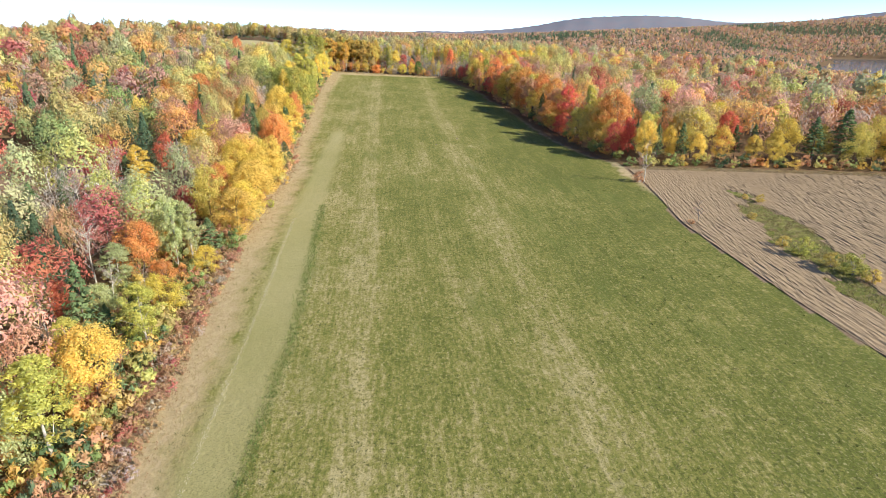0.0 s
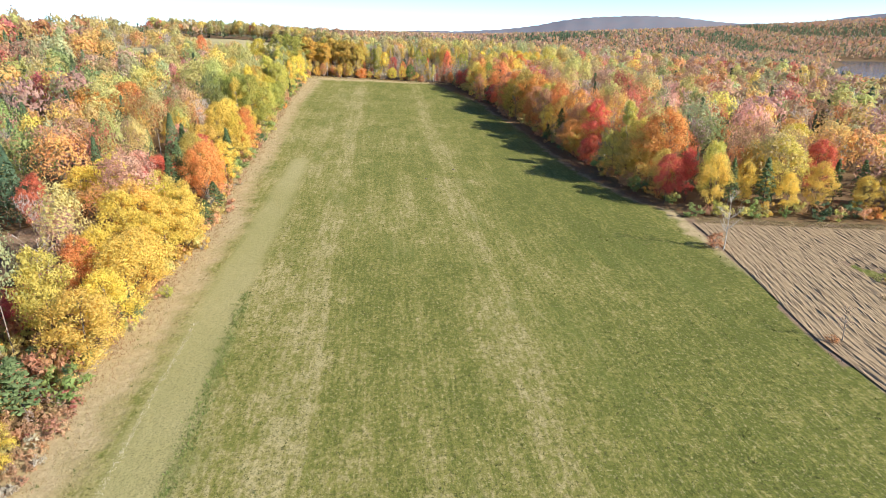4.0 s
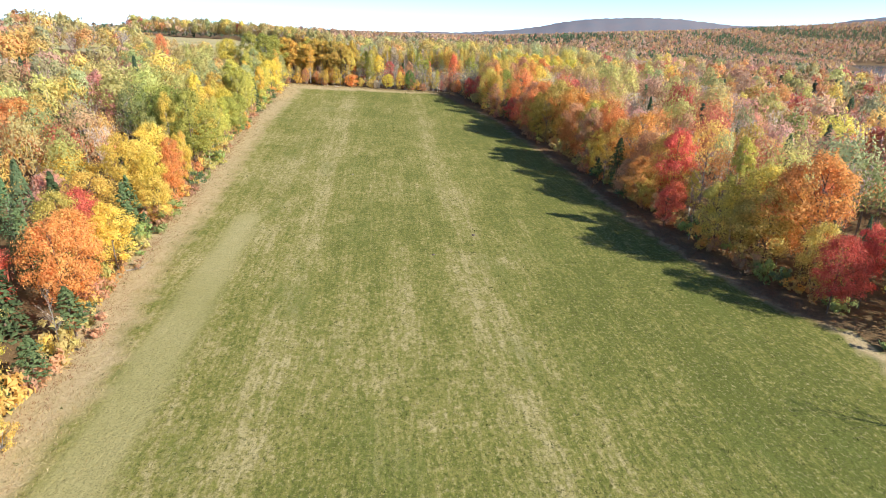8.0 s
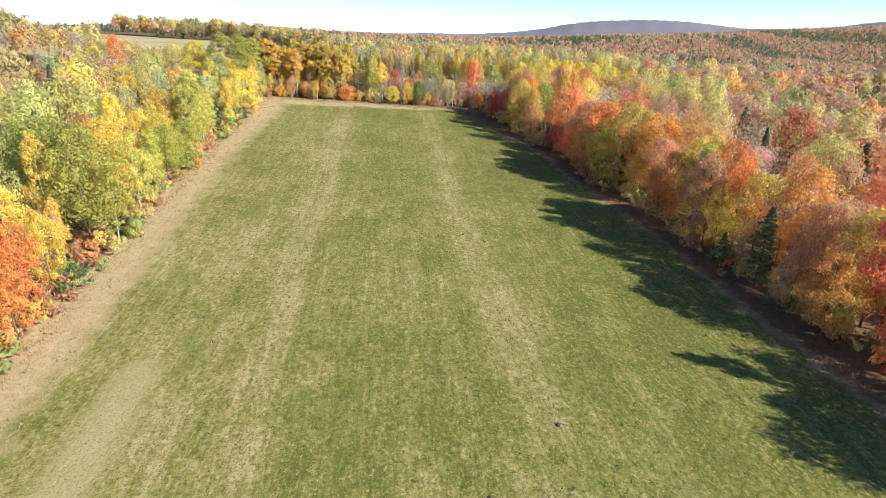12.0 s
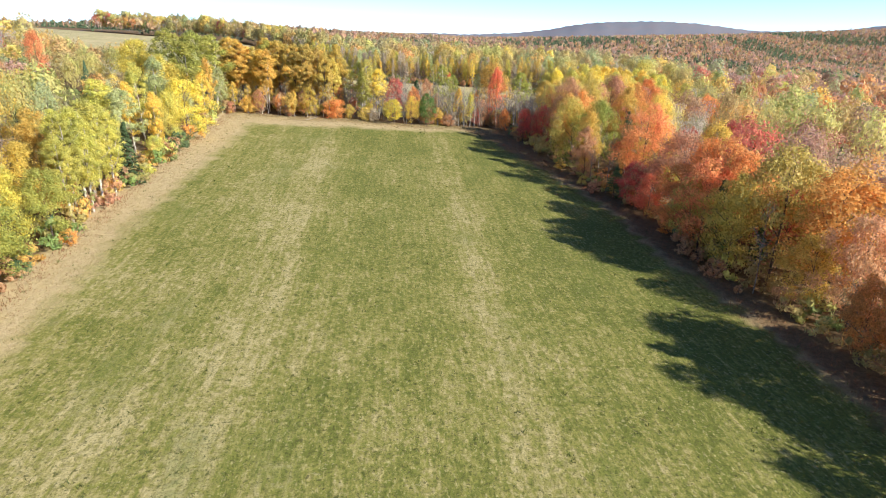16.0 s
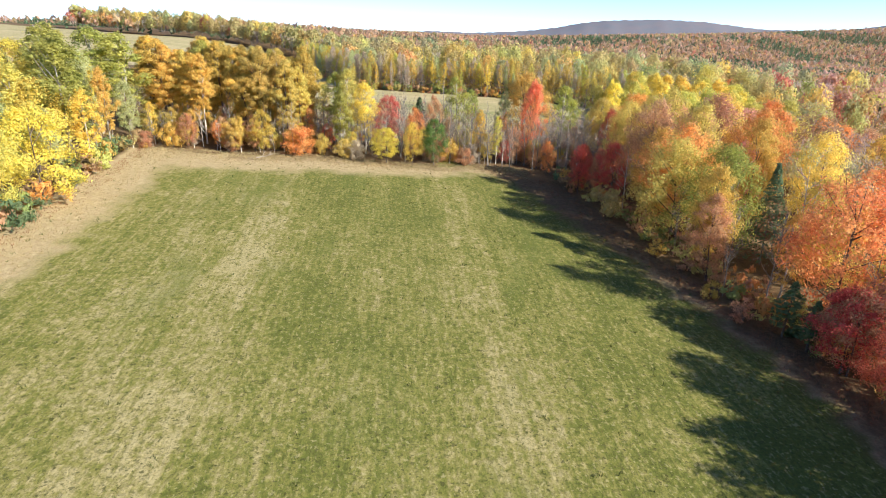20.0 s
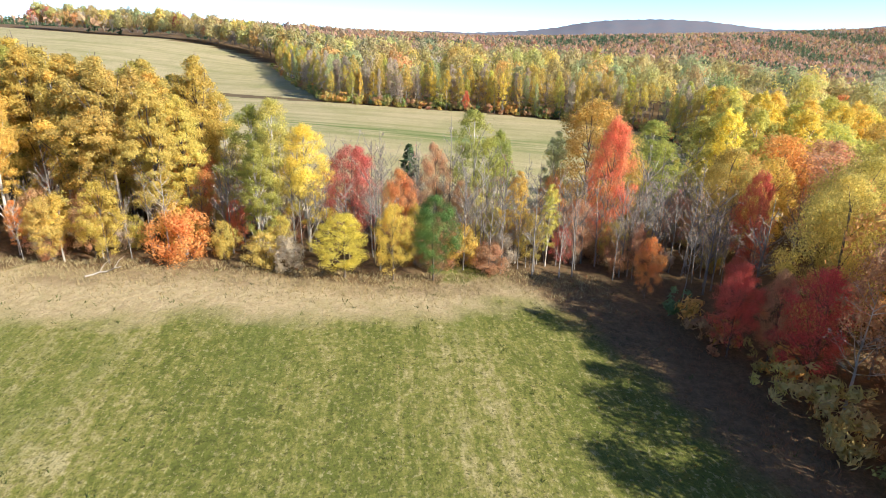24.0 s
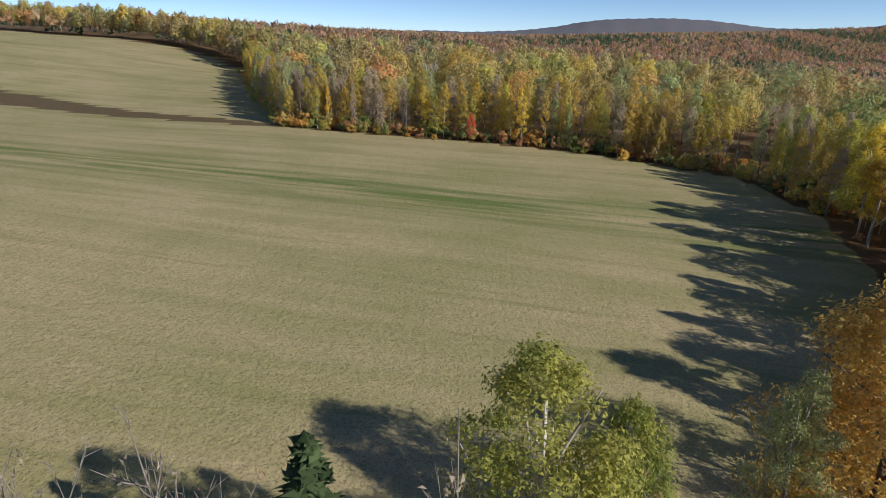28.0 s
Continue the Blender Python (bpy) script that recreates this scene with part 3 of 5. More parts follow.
def crown_points(rs, kind, tall, wide, foot, clumps, n, skin=(0.35, 1.18), knot=1.0):
    """Points and outward ways of the leaves of a crown built of rounded clumps."""
    u = rs.uniform(0.0, 1.0, clumps) ** (0.7 if tall > 6 else 1.3)
    ang = rs.uniform(0, 2 * math.pi, clumps) + np.arange(clumps) * 2.4
    lop = 1 + 0.22 * np.sin(ang + rs.uniform(0, 6)) + 0.12 * np.sin(2 * ang + rs.uniform(0, 6))
    rad = outline(kind, u) * wide * np.sqrt(rs.uniform(0.1, 0.95, clumps)) * lop
    cen = np.stack([rad * np.cos(ang), rad * np.sin(ang), foot + (tall - foot) * (0.06 + 0.9 * u)], 1)
    size = knot * wide * rs.uniform(0.17, 0.36, clumps) * (0.6 + 0.4 * outline(kind, u))
    pick = rs.choice(clumps, n, p=size ** 2 / (size ** 2).sum())
    way = unit(rs.normal(size=(n, 3)) + np.array([0, 0, 0.25]))
    at = cen[pick] + way * (size[pick] * rs.uniform(*skin, n))[:, None] * np.array([1, 1, 0.85])
    out = unit(at - np.array([0, 0, foot + (tall - foot) * 0.45]))
    return at, unit(way * 0.75 + out * 0.6 + rs.normal(size=(n, 3)) * 0.33), cen


def stem(rs, tall, thick, bend=0.03):
    k = np.linspace(-0.04, 1, 7)
    off = np.cumsum(rs.normal(0, bend * tall / 7, (7, 2)), 0)
    path = np.concatenate([off - off[0], (k * tall)[:, None]], 1)
    return path, thick * (1.08 - np.clip(k, 0, 1) * 0.95)


def broadleaf_meshes(seed, kind, tall, wide, foot, n, size, clumps, limbs=12, apart=False, knot=1.0):
    """Trunk, limbs and crown. apart: each limb is a mesh of its own."""
    rs = np.random.RandomState(seed)
    at, way, cen = crown_points(rs, kind, tall, wide, foot, clumps, n, knot=knot)
    path, radii = stem(rs, tall * 0.88, 0.0105 * tall)
    pieces = []
    for c in cen[rs.permutation(clumps)[:limbs]]:
        h = max(foot * 0.5, c[2] - rs.uniform(0.12, 0.3) * tall)
        base = np.array([np.interp(h, path[:, 2], path[:, i]) for i in range(3)])
        mid = (base + c) / 2 + rs.normal(0, 0.12, 3) + np.array([0, 0, -0.1])
        r = 0.0045 * tall
        pieces.append(tube([base, mid, c + (c - mid) * 0.35], [r, r * 0.7, r * 0.25], 4 if apart else 3))
    main = tube(path, radii, 6)
    out = [("trunk", mesh_of("trunk", *(main if apart else joined([main] + pieces)), BARK["grey"], True))]
    if apart:
        out += [("limb", mesh_of("limb", *p, BARK["grey"], True)) for p in pieces]
    return out + [("crown", leaf_mesh(rs, at, way, size, LEAF["gold"]))]


def bare_meshes(seed, tall, wide, n=60):
    rs = np.random.RandomState(seed)
    path, radii = stem(rs, tall, 0.0095 * tall, 0.04)
    pieces, tips = [], []
    for i in range(18):
        h = tall * rs.uniform(0.3, 0.92)
        base = np.array([np.interp(h, path[:, 2], path[:, k]) for k in range(3)])
        a = i * 2.4 + rs.uniform(-0.4, 0.4)
        reach = wide * rs.uniform(0.5, 1) * (1.15 - 0.6 * h / tall)
        tip = base + np.array([math.cos(a) * reach, math.sin(a) * reach, reach * rs.uniform(0.7, 1.5)])
        mid = (base + tip) / 2 + np.array([0, 0, -0.1 * reach])
        pieces.append(tube([base, mid, tip], [0.0036 * tall, 0.0026 * tall, 0.0008 * tall], 4))
        for k in range(6):
            f = rs.uniform(0.3, 1)
            b = base * (1 - f) + tip * f
            t = b + unit(rs.normal(size=3) + np.array([math.cos(a), math.sin(a), 1.1])) * reach * rs.uniform(0.25, 0.5)
            pieces.append(tube([b, t], [0.0015 * tall, 0.0005 * tall], 3))
            tips.append(t)
    four = [(v, f) for v, f in pieces]
    tips = np.array(tips)[rs.choice(len(tips), n)]
    crown = leaf_mesh(rs, tips + rs.normal(0, 0.1, (n, 3)), rs.normal(size=(n, 3)), 0.14, LEAF["tan"])
    return [("trunk", mesh_of("trunk", *joined([tube(path, radii, 6)] + four), BARK["grey"], True)), ("crown", crown)]


def conifer_meshes(seed, tall, wide, boughs, spruce=True):
    rs = np.random.RandomState(seed)
    path, radii = stem(rs, tall * 0.97, 0.014 * tall, 0.006)
    at, way, sizes = [], [], []
    for i in range(boughs):
        u = (i + rs.uniform(0, 1)) / boughs
        a = i * 2.39996 + rs.uniform(-0.3, 0.3)
        r = wide * ((1 - u) ** 0.85 if spruce else (1 - u ** 1.8) * rs.uniform(0.55, 1)) + 0.12
        h = tall * (0.06 if spruce else 0.22) + u * tall * (0.93 if spruce else 0.77)
        m = 7 if spruce else 10
        f = rs.uniform(0.2, 1, m) ** 0.7
        fan = a + rs.normal(0, 0.16, m)
        drop = -0.32 if spruce else 0.18
        at.append(np.stack([np.cos(fan) * r * f, np.sin(fan) * r * f, h + drop * r * f + rs.normal(0, 0.08, m)], 1))
        way.append(np.stack([np.cos(fan) * 0.45, np.sin(fan) * 0.45, np.full(m, 0.8)], 1) + rs.normal(0, 0.3, (m, 3)))
    crown = mesh_of("crown", *leaf_quads(rs, np.concatenate(at), np.concatenate(way), (0.062 if spruce else 0.07) * tall ** 0.5 * 1.9, 1.7), LEAF["spruce"])
    return [("trunk", mesh_of("trunk", *tube(path, radii, 6), BARK["dark"], True)), ("crown", crown)]


def bush_meshes(seed, tall, wide, n, size, clumps=16):
    rs = np.random.RandomState(seed)
    at, way, cen = crown_points(rs, "maple", tall, wide, 0.15, clumps, n)
    at[:, 2] = np.maximum(at[:, 2], 0.05)
    stems = [tube([(0, 0, -0.2), c * np.array([0.5, 0.5, 0.55]), c], [0.05, 0.035, 0.012], 3) for c in cen[:6]]
    return [("stem", mesh_of("stem", *joined(stems), BARK["grey"])), ("crown", leaf_mesh(rs, at, way, size, LEAF["gold"]))]


FORMS = {}
for i in range(4):
    FORMS["maple", i] = broadleaf_meshes(10 + i, "maple", 12, 3.7 + 0.35 * i, 1.3, 7500, 0.195, 95, 9, knot=0.9)
    FORMS["aspen", i] = broadleaf_meshes(20 + i, "aspen", 15, 2.5 + 0.3 * i, 2.2, 6500, 0.185, 90, 9, knot=0.9)
    FORMS["fine_maple", i] = broadleaf_meshes(30 + i, "maple", 12, 3.3 + 0.3 * i, 0.8, 12000, 0.145, 120, 12, True, 0.85)
    FORMS["fine_aspen", i] = broadleaf_meshes(40 + i, "aspen", 15, 2.3 + 0.25 * i, 2.4, 10000, 0.145, 110, 12, True, 0.85)
    FORMS["hero_maple", i] = broadleaf_meshes(130 + i, "maple", 12, 3.3 + 0.3 * i, 0.8, 25000, 0.095, 170, 16, True, 0.8)
    FORMS["hero_aspen", i] = broadleaf_meshes(140 + i, "aspen", 15, 2.3 + 0.25 * i, 2.4, 21000, 0.095, 150, 16, True, 0.8)
    FORMS["birch", i] = broadleaf_meshes(150 + i, "aspen", 13, 2.1, 2.6, 21000, 0.088, 190, 12, knot=0.72)
    FORMS["slim", i] = broadleaf_meshes(160 + i, "aspen", 14, 2.0 + 0.2 * i, 1.0, 4200, 0.17, 100, 7, knot=0.95)
    FORMS["bare", i] = bare_meshes(50 + i, 11, 2.6, 110)
    FORMS["spruce", i] = conifer_meshes(60 + i, 11, 2.3, 150)
    FORMS["pine", i] = conifer_meshes(70 + i, 13, 3.2, 70, False)
    FORMS["bush", i] = bush_meshes(80 + i, 2.6, 1.5, 1200, 0.14, 30)
    FORMS["fine_bush", i] = bush_meshes(90 + i, 4.6, 2.4, 6000, 0.125, 60)

WORDS = {"red": "bright red", "crimson": "deep crimson", "orange": "orange", "fire": "orange-red", "gold": "golden", "yellow": "bright yellow", "lime": "yellow-green", "olive": "olive gold", "green": "still green", "deep": "deep green", "silver": "pale grey-green", "rust": "rusty brown", "rose": "faded rose", "tan": "few tan", "spruce": "dark green", "pine": "soft green"}
KINDS = {"birch": ("birch_tree", "tree"), "hero_maple": ("maple_tree", "tree"), "hero_aspen": ("aspen_tree", "tree"), "maple": ("maple_tree", "tree"), "fine_maple": ("maple_tree", "tree"), "aspen": ("aspen_tree", "tree"), "fine_aspen": ("aspen_tree", "tree"), "bare": ("bare_tree", "bare tree"), "spruce": ("spruce_tree", "conifer"), "pine": ("pine_tree", "conifer"), "slim": ("aspen_tree", "tree"), "bush": ("bush", "bush"), "fine_bush": ("bush", "bush")}
FIRST = {}
TREES = random.Random(11)
ROW = "in the row between two fields"


def plant(form, colour, x, y, tall, wide=1.0, where="at the field's edge", trunk=None):
    """A tree or bush with its foot on the ground. tall: metres; wide: its breadth against the form's own."""
    if math.hypot(x + 15, y - 332) < (60 if x > 0 and y < 345 else 44) and form in ("maple", "aspen"):
        form = "fine_" + form
    if form.startswith("fine_") and form != "fine_bush" and (-70 < x < 8 and y > 338 and tall > 8.5 or math.hypot(x + 10, y - 342) < 30):
        form = form.replace("fine_", "hero_")
    i = TREES.randrange(4)
    meshes = FORMS[form, i]
    own = {"maple": 12, "fine_maple": 12, "hero_maple": 12, "aspen": 15, "fine_aspen": 15, "hero_aspen": 15, "bare": 11, "spruce": 11, "pine": 13, "bush": 2.6, "fine_bush": 4.6, "birch": 13, "slim": 14}[form]
    s = tall / own
    trunk = trunk or ("pale" if "aspen" in form or form in ("birch", "slim") else "dark" if form in ("spruce", "pine", "maple", "fine_maple", "hero_maple") else "grey")
    name, kind = KINDS[form]
    m = pose(x, y, height(x, y) - 0.03, TREES.uniform(-2, 2), TREES.uniform(-2, 2), TREES.uniform(0, 360)) @ Matrix.Diagonal((s * wide, s * wide, s, 1))
    key = (form, i, colour, trunk, where)
    if key in FIRST:
        ob = FIRST[key]
        return copy_thing(ob, m @ Matrix.Diagonal((1 / ob.scale[0], 1 / ob.scale[1], 1 / ob.scale[2], 1)))
    ob = new(name)
    ob.empty_display_size = 0.5
    words = {"birch_tree": "white-stemmed birch, {} leaves, {}", "aspen_tree": "slender aspen, {} leaves, {}", "maple_tree": "rounded maple, {} leaves, {}", "bare_tree": "leafless grey tree, {} leaves, {}", "spruce_tree": "pointed spruce, {} needles, {}", "pine_tree": "tiered pine, {} needles, {}", "bush": "low bush, {} leaves, {}"}[name]
    tagged(ob, words.format(WORDS[colour], where), kind, group=name.replace("_", " ") + ("es " if name == "bush" else "s ") + where)
    ob.matrix_basis = m
    for pname, me in meshes:
        p = new(pname, me)
        p.parent = ob
        p.material_slots[0].link = "OBJECT"
        p.material_slots[0].material = LEAF[colour] if pname == "crown" else BARK[trunk]
    FIRST[key] = ob
    return ob


def choose(table):
    return TREES.choices([t[0] for t in table], [t[1] for t in table])[0]


MIX_LEFT_NEAR = [(("maple", "lime"), 1.5), (("aspen", "lime"), 3.5), (("aspen", "silver"), 4), (("maple", "gold"), 2), (("maple", "red"), 1.2), (("aspen", "gold"), 2), (("bare", "tan"), 4.5), (("pine", "pine"), 2), (("maple", "silver"), 2)]
MIX_LEFT_GOLD = [(("maple", "yellow"), 4), (("maple", "gold"), 5), (("aspen", "gold"), 2), (("maple", "orange"), 3), (("maple", "olive"), 2.5), (("spruce", "spruce"), 1.6), (("maple", "rose"), 1.2), (("maple", "lime"), 1.5), (("maple", "red"), 0.8), (("bare", "tan"), 2), (("pine", "pine"), 0.8)]
MIX_LEFT_FAR = [(("aspen", "yellow"), 4), (("aspen", "lime"), 5), (("maple", "lime"), 2), (("maple", "yellow"), 3), (("aspen", "silver"), 3), (("maple", "green"), 1.5), (("aspen", "gold"), 2.5), (("maple", "orange"), 1), (("bare", "tan"), 2)]
MIX_RIGHT = [(("maple", "orange"), 3.5), (("maple", "fire"), 2.2), (("maple", "red"), 0.8), (("maple", "gold"), 3), (("maple", "olive"), 3.4), (("maple", "rust"), 1.8), (("bare", "tan"), 5), (("bare", "rose"), 2), (("aspen", "lime"), 2.4), (("pine", "pine"), 1.6), (("maple", "rose"), 1)]
MIX_RIGHT_FAR = [(("maple", "orange"), 3), (("maple", "gold"), 4.5), (("maple", "olive"), 2.6), (("bare", "tan"), 6), (("bare", "rose"), 2.5), (("spruce", "spruce"), 0.2), (("maple", "lime"), 2.3), (("maple", "rust"), 1.8), (("maple", "fire"), 1.7), (("pine", "pine"), 0.7), (("maple", "red"), 1.0), (("maple", "rose"), 0.8)]
MIX_BROWN = [(("maple", "gold"), 3), (("maple", "lime"), 2), (("pine", "pine"), 4), (("maple", "olive"), 4), (("spruce", "spruce"), 2), (("maple", "green"), 1), (("maple", "orange"), 2), (("maple", "red"), 0.8)]
MIX_BACK = [(("slim", "olive"), 5), (("slim", "lime"), 3), (("slim", "yellow"), 1), (("slim", "tan"), 3), (("slim", "silver"), 2), (("bare", "tan"), 3)]
TALL = {"birch": (11, 15.5), "slim": (10.5, 14.5), "maple": (9.5, 14.5), "aspen": (12, 17), "bare": (8, 12), "spruce": (7, 12), "pine": (9, 14)}


def border(points, side, table, spacing, depth, where, keep=lambda x, y: True, low=1.0):
    """Two loose ranks of trees along a woodland edge; side: which way the wood lies from the line's course."""
    for (ax, ay), (bx, by) in zip(points, points[1:]):
        length = math.hypot(bx - ax, by - ay)
        nx, ny = (by - ay) / length * side, -(bx - ax) / length * side
        d = TREES.uniform(0, spacing)
        while d < length:
            for rank in range(len(depth)):
                off = depth[rank] + TREES.uniform(-1.1, 1.1)
                along = d + TREES.uniform(-0.35, 0.35) * spacing + rank * spacing / 2
                x, y = ax + (bx - ax) * along / length + nx * off, ay + (by - ay) * along / length + ny * off
                if keep(x, y):
                    form, colour = choose(table)
                    a, b = TALL[form]
                    k = low * (0.82 if rank == 0 else 1.0)
                    plant(form, colour, x, y, TREES.uniform(a, b) * k, TREES.uniform(0.65, 1.08), where)
                    if rank == 0 and TREES.random() < 0.45:
                        plant("bush", choose([("gold", 2), ("rust", 2), ("lime", 2), ("orange", 1), ("green", 1)]), x - nx * TREES.uniform(1.5, 2.6), y - ny * TREES.uniform(1.5, 2.6), TREES.uniform(1.0, 2.6), 1.0, where)
            d += spacing


def course(edge, y0, y1):
    ys = [y0] + [y for y, _ in edge if y0 < y < y1] + [y1]
    return [(float(np.interp(y, *zip(*edge))), y) for y in ys]


TAKEN = []


def free(x, y):
    return all((x - a) ** 2 + (y - b) ** 2 > r * r for a, b, r in TAKEN) and not bool(in_clearing(x, y))


def own_tree(form, colour, x, y, tall, wide=1.0, where="at the field's edge", trunk=None):
    """A tree that stands out: set first, so that the others keep off it."""
    if where == ROW:
        y -= float(np.interp(x, [-20, -8], [1.0, 0.2]) * np.interp(y, [344.6, 345.6, 348], [3.8, 1.2, 0.0]))
    elif y < 336:
        x = min(x, float(left_at(y)) - 1.3) if x < -25 else max(x, float(right_at(y)) + 1.8) if y > 152 else x
    TAKEN.append((x, y, 4.6 if form == "bare" and x < -30 and y < 330 else 2.6 if where == ROW else 3.5 if tall > 6 else 1.6))
    if form == "bare" and y < 330:
        trunk = "pale"
    plant(form, colour, x, y, tall, wide, where, trunk)


# the row at the end of the field, which the camera flies over
for form, colour, x, y, tall, wide in [
        ("birch", "olive", -47.5, 347, 17.0, 1.2), ("birch", "olive", -44.0, 346, 16.5, 1.2), ("birch", "olive", -51.5, 346, 16.5, 1.2), ("birch", "gold", -56, 345, 15.5, 1.2),
        ("birch", "olive", -60, 346, 15.5, 1.2), ("fine_aspen", "lime", -42.8, 352, 15.0, 0.8), ("fine_maple", "fire", -39.7, 348, 9.0, 0.8), ("fine_aspen", "olive", -38.4, 351, 14.0, 0.9), ("fine_aspen", "green", -33.7, 346.9, 13.8, 1.1), ("fine_aspen", "lime", -31.6, 346.2, 14.8, 0.95), ("fine_aspen", "green", -32.4, 344.9, 11.5, 1.0),
        ("fine_aspen", "yellow", -28.6, 346, 12.8, 1.1), ("fine_maple", "crimson", -24.3, 348, 10.6, 0.9), ("fine_maple", "yellow", -24.4, 343.6, 6.2, 1.35), ("fine_maple", "yellow", -20.0, 344, 7.4, 0.65),
        ("fine_maple", "fire", -19.8, 347, 9.0, 0.6), ("spruce", "spruce", -19.6, 354, 9.7, 1.45), ("fine_maple", "rust", -16.3, 350.5, 11.0, 0.5), ("bare", "tan", -15.0, 351, 13.8, 0.8),
        ("fine_maple", "deep", -16.4, 343.8, 8.2, 0.88), ("fine_aspen", "green", -12.3, 353, 14.6, 1.0), ("fine_aspen", "green", -9.2, 354, 12.6, 0.7), ("fine_aspen", "gold", -8.3, 347, 9.8, 0.9),
        ("fine_aspen", "lime", -5.2, 347, 8.9, 0.8), ("fine_maple", "gold", 0.4, 357, 16.2, 1.0), ("fine_maple", "fire", 1.2, 350.5, 15.4, 0.58), ("bare", "tan", 2.6, 348.5, 9.5, 0.9), ("bare", "tan", 10.2, 350, 12.0, 1.2),
        ("fine_maple", "red", 6.9, 332.3, 8.0, 0.7), ("fine_maple", "orange", 3.2, 341.7, 6.2, 0.7), ("fine_maple", "crimson", -3.5, 347.3, 4.6, 0.7), ("bare", "tan", -3.0, 350, 9.0, 0.9), ("bare", "tan", 7.0, 352, 12.4, 1.0), ("bare", "tan", -11.5, 349, 11.0, 0.8),
        ("bare", "tan", -13.5, 347, 9.5, 0.8), ("bare", "tan", -18.4, 349.5, 11.5, 0.6), ("bare", "tan", -22.0, 351, 12.0, 0.6), ("bare", "tan", 4.0, 346, 9.5, 1.0), ("bare", "tan", -36.2, 347, 9.5, 0.8),
        ("fine_maple", "rust", -35.5, 350, 7.5, 0.8), ("fine_maple", "fire", -35.2, 345.5, 5.0, 0.8), ("fine_bush", "orange", -38.8, 344.5, 5.0, 1.0), ("fine_maple", "gold", -45, 342.5, 7.5, 0.9),
        ("fine_bush", "rust", -50, 342.4, 2.4, 1.2), ("fine_maple", "rust", -13.9, 349.6, 7.5, 0.6), ("fine_maple", "orange", -3.6, 353.5, 8.0, 0.6),
        ("fine_bush", "tan", -29.5, 343.8, 3.4, 0.9), ("fine_bush", "olive", -31.5, 344.3, 3.4, 0.9), ("bare", "tan", 6.5, 341, 8.0, 0.9), ("bare", "tan", 11.0, 339, 8.5, 1.0), ("bare", "tan", -7.0, 351.5, 10.5, 0.9),
        ("bare", "tan", -26.8, 352, 9.5, 0.8), ("fine_aspen", "silver", -3.2, 356.5, 12.5, 0.8), ("fine_bush", "rust", -11.0, 345.2, 3.2, 1.0), ("fine_maple", "olive", 14.5, 352, 13.0, 0.9), ("fine_aspen", "green", 9.0, 362, 14.0, 1.3)]:
    own_tree(form, colour, x, y, tall, wide * (1.12 if "fine" in form else 0.85), ROW)

# the tall golden block at the row's end, with low gold trees before it
for k in range(34):
    x, y = -68 + k * 0.86 + TREES.uniform(-0.5, 0.5), TREES.uniform(344.7, 352)
    own_tree("birch", choose([("olive", 4), ("gold", 4), ("lime", 1.5)]), x, y, TREES.uniform(14.0, 17.5), TREES.uniform(1.1, 1.4), ROW, "dark")
for k in range(6):
    own_tree("fine_aspen", choose([("gold", 4), ("orange", 1), ("olive", 2)]), -64 + k * 3.7 + TREES.uniform(-0.6, 0.6), TREES.uniform(341.2, 343.4), TREES.uniform(5, 8), TREES.uniform(0.9, 1.2), ROW)

for k in range(24):
    form, colour, low, high = choose([(("fine_bush", "olive", 4, 7), 3), (("fine_bush", "gold", 4, 6.5), 1.5), (("bare", "tan", 8, 12), 4), (("fine_bush", "rust", 3, 5), 1)])
    plant(form, colour, -67 + k * 1.2 + TREES.uniform(-0.6, 0.6), TREES.uniform(344, 355), TREES.uniform(low, high), TREES.uniform(0.9, 1.2), ROW)

# white birches at the far edge's foot
for x, y, tall in ((-58.7, 262.5, 12), (-59.4, 265, 13.5), (-58.6, 267, 13), (-60.6, 269, 14), (-59.8, 271.5, 13), (-59.2, 274, 12.5), (-62, 266.5, 14), (-61.5, 274.5, 13.5)):
    own_tree("birch", "lime", x, y, tall, 1.15)
own_tree("spruce", "spruce", -59.6, 279.6, 9.5, 1.0)

# leafless trees and undergrowth that fill the row
for k in range(84):
    plant("bare", choose([("tan", 3), ("rose", 1), ("rust", 1)]), -38 + k * 0.63 + TREES.uniform(-0.5, 0.5), TREES.uniform(343.5, 353), TREES.uniform(6.5, 10.5), TREES.uniform(0.7, 1.0), ROW, "grey")
for k in range(150):
    x = -64 + k * 0.57 + TREES.uniform(-0.5, 0.5)
    y = float(end_at(x)) + TREES.uniform(0.4, 13) + max(0.0, x) * 0.35
    form, colour, low, high = choose([(("bare", "tan", 5, 10), 5), (("bare", "rust", 4, 8), 2), (("fine_bush", "rust", 2.4, 5), 2), (("fine_bush", "tan", 2.2, 4.5), 1.2), (("fine_bush", "olive", 2.4, 5.5), 1.5), (("fine_bush", "gold", 2.4, 5), 1), (("fine_maple", "rust", 4, 7), 1), (("fine_maple", "olive", 4, 7), 1)])
    plant(form, colour, x, y, TREES.uniform(low, high), TREES.uniform(0.7, 1.1), ROW, "pale" if form == "bare" and k % 7 == 0 else None)

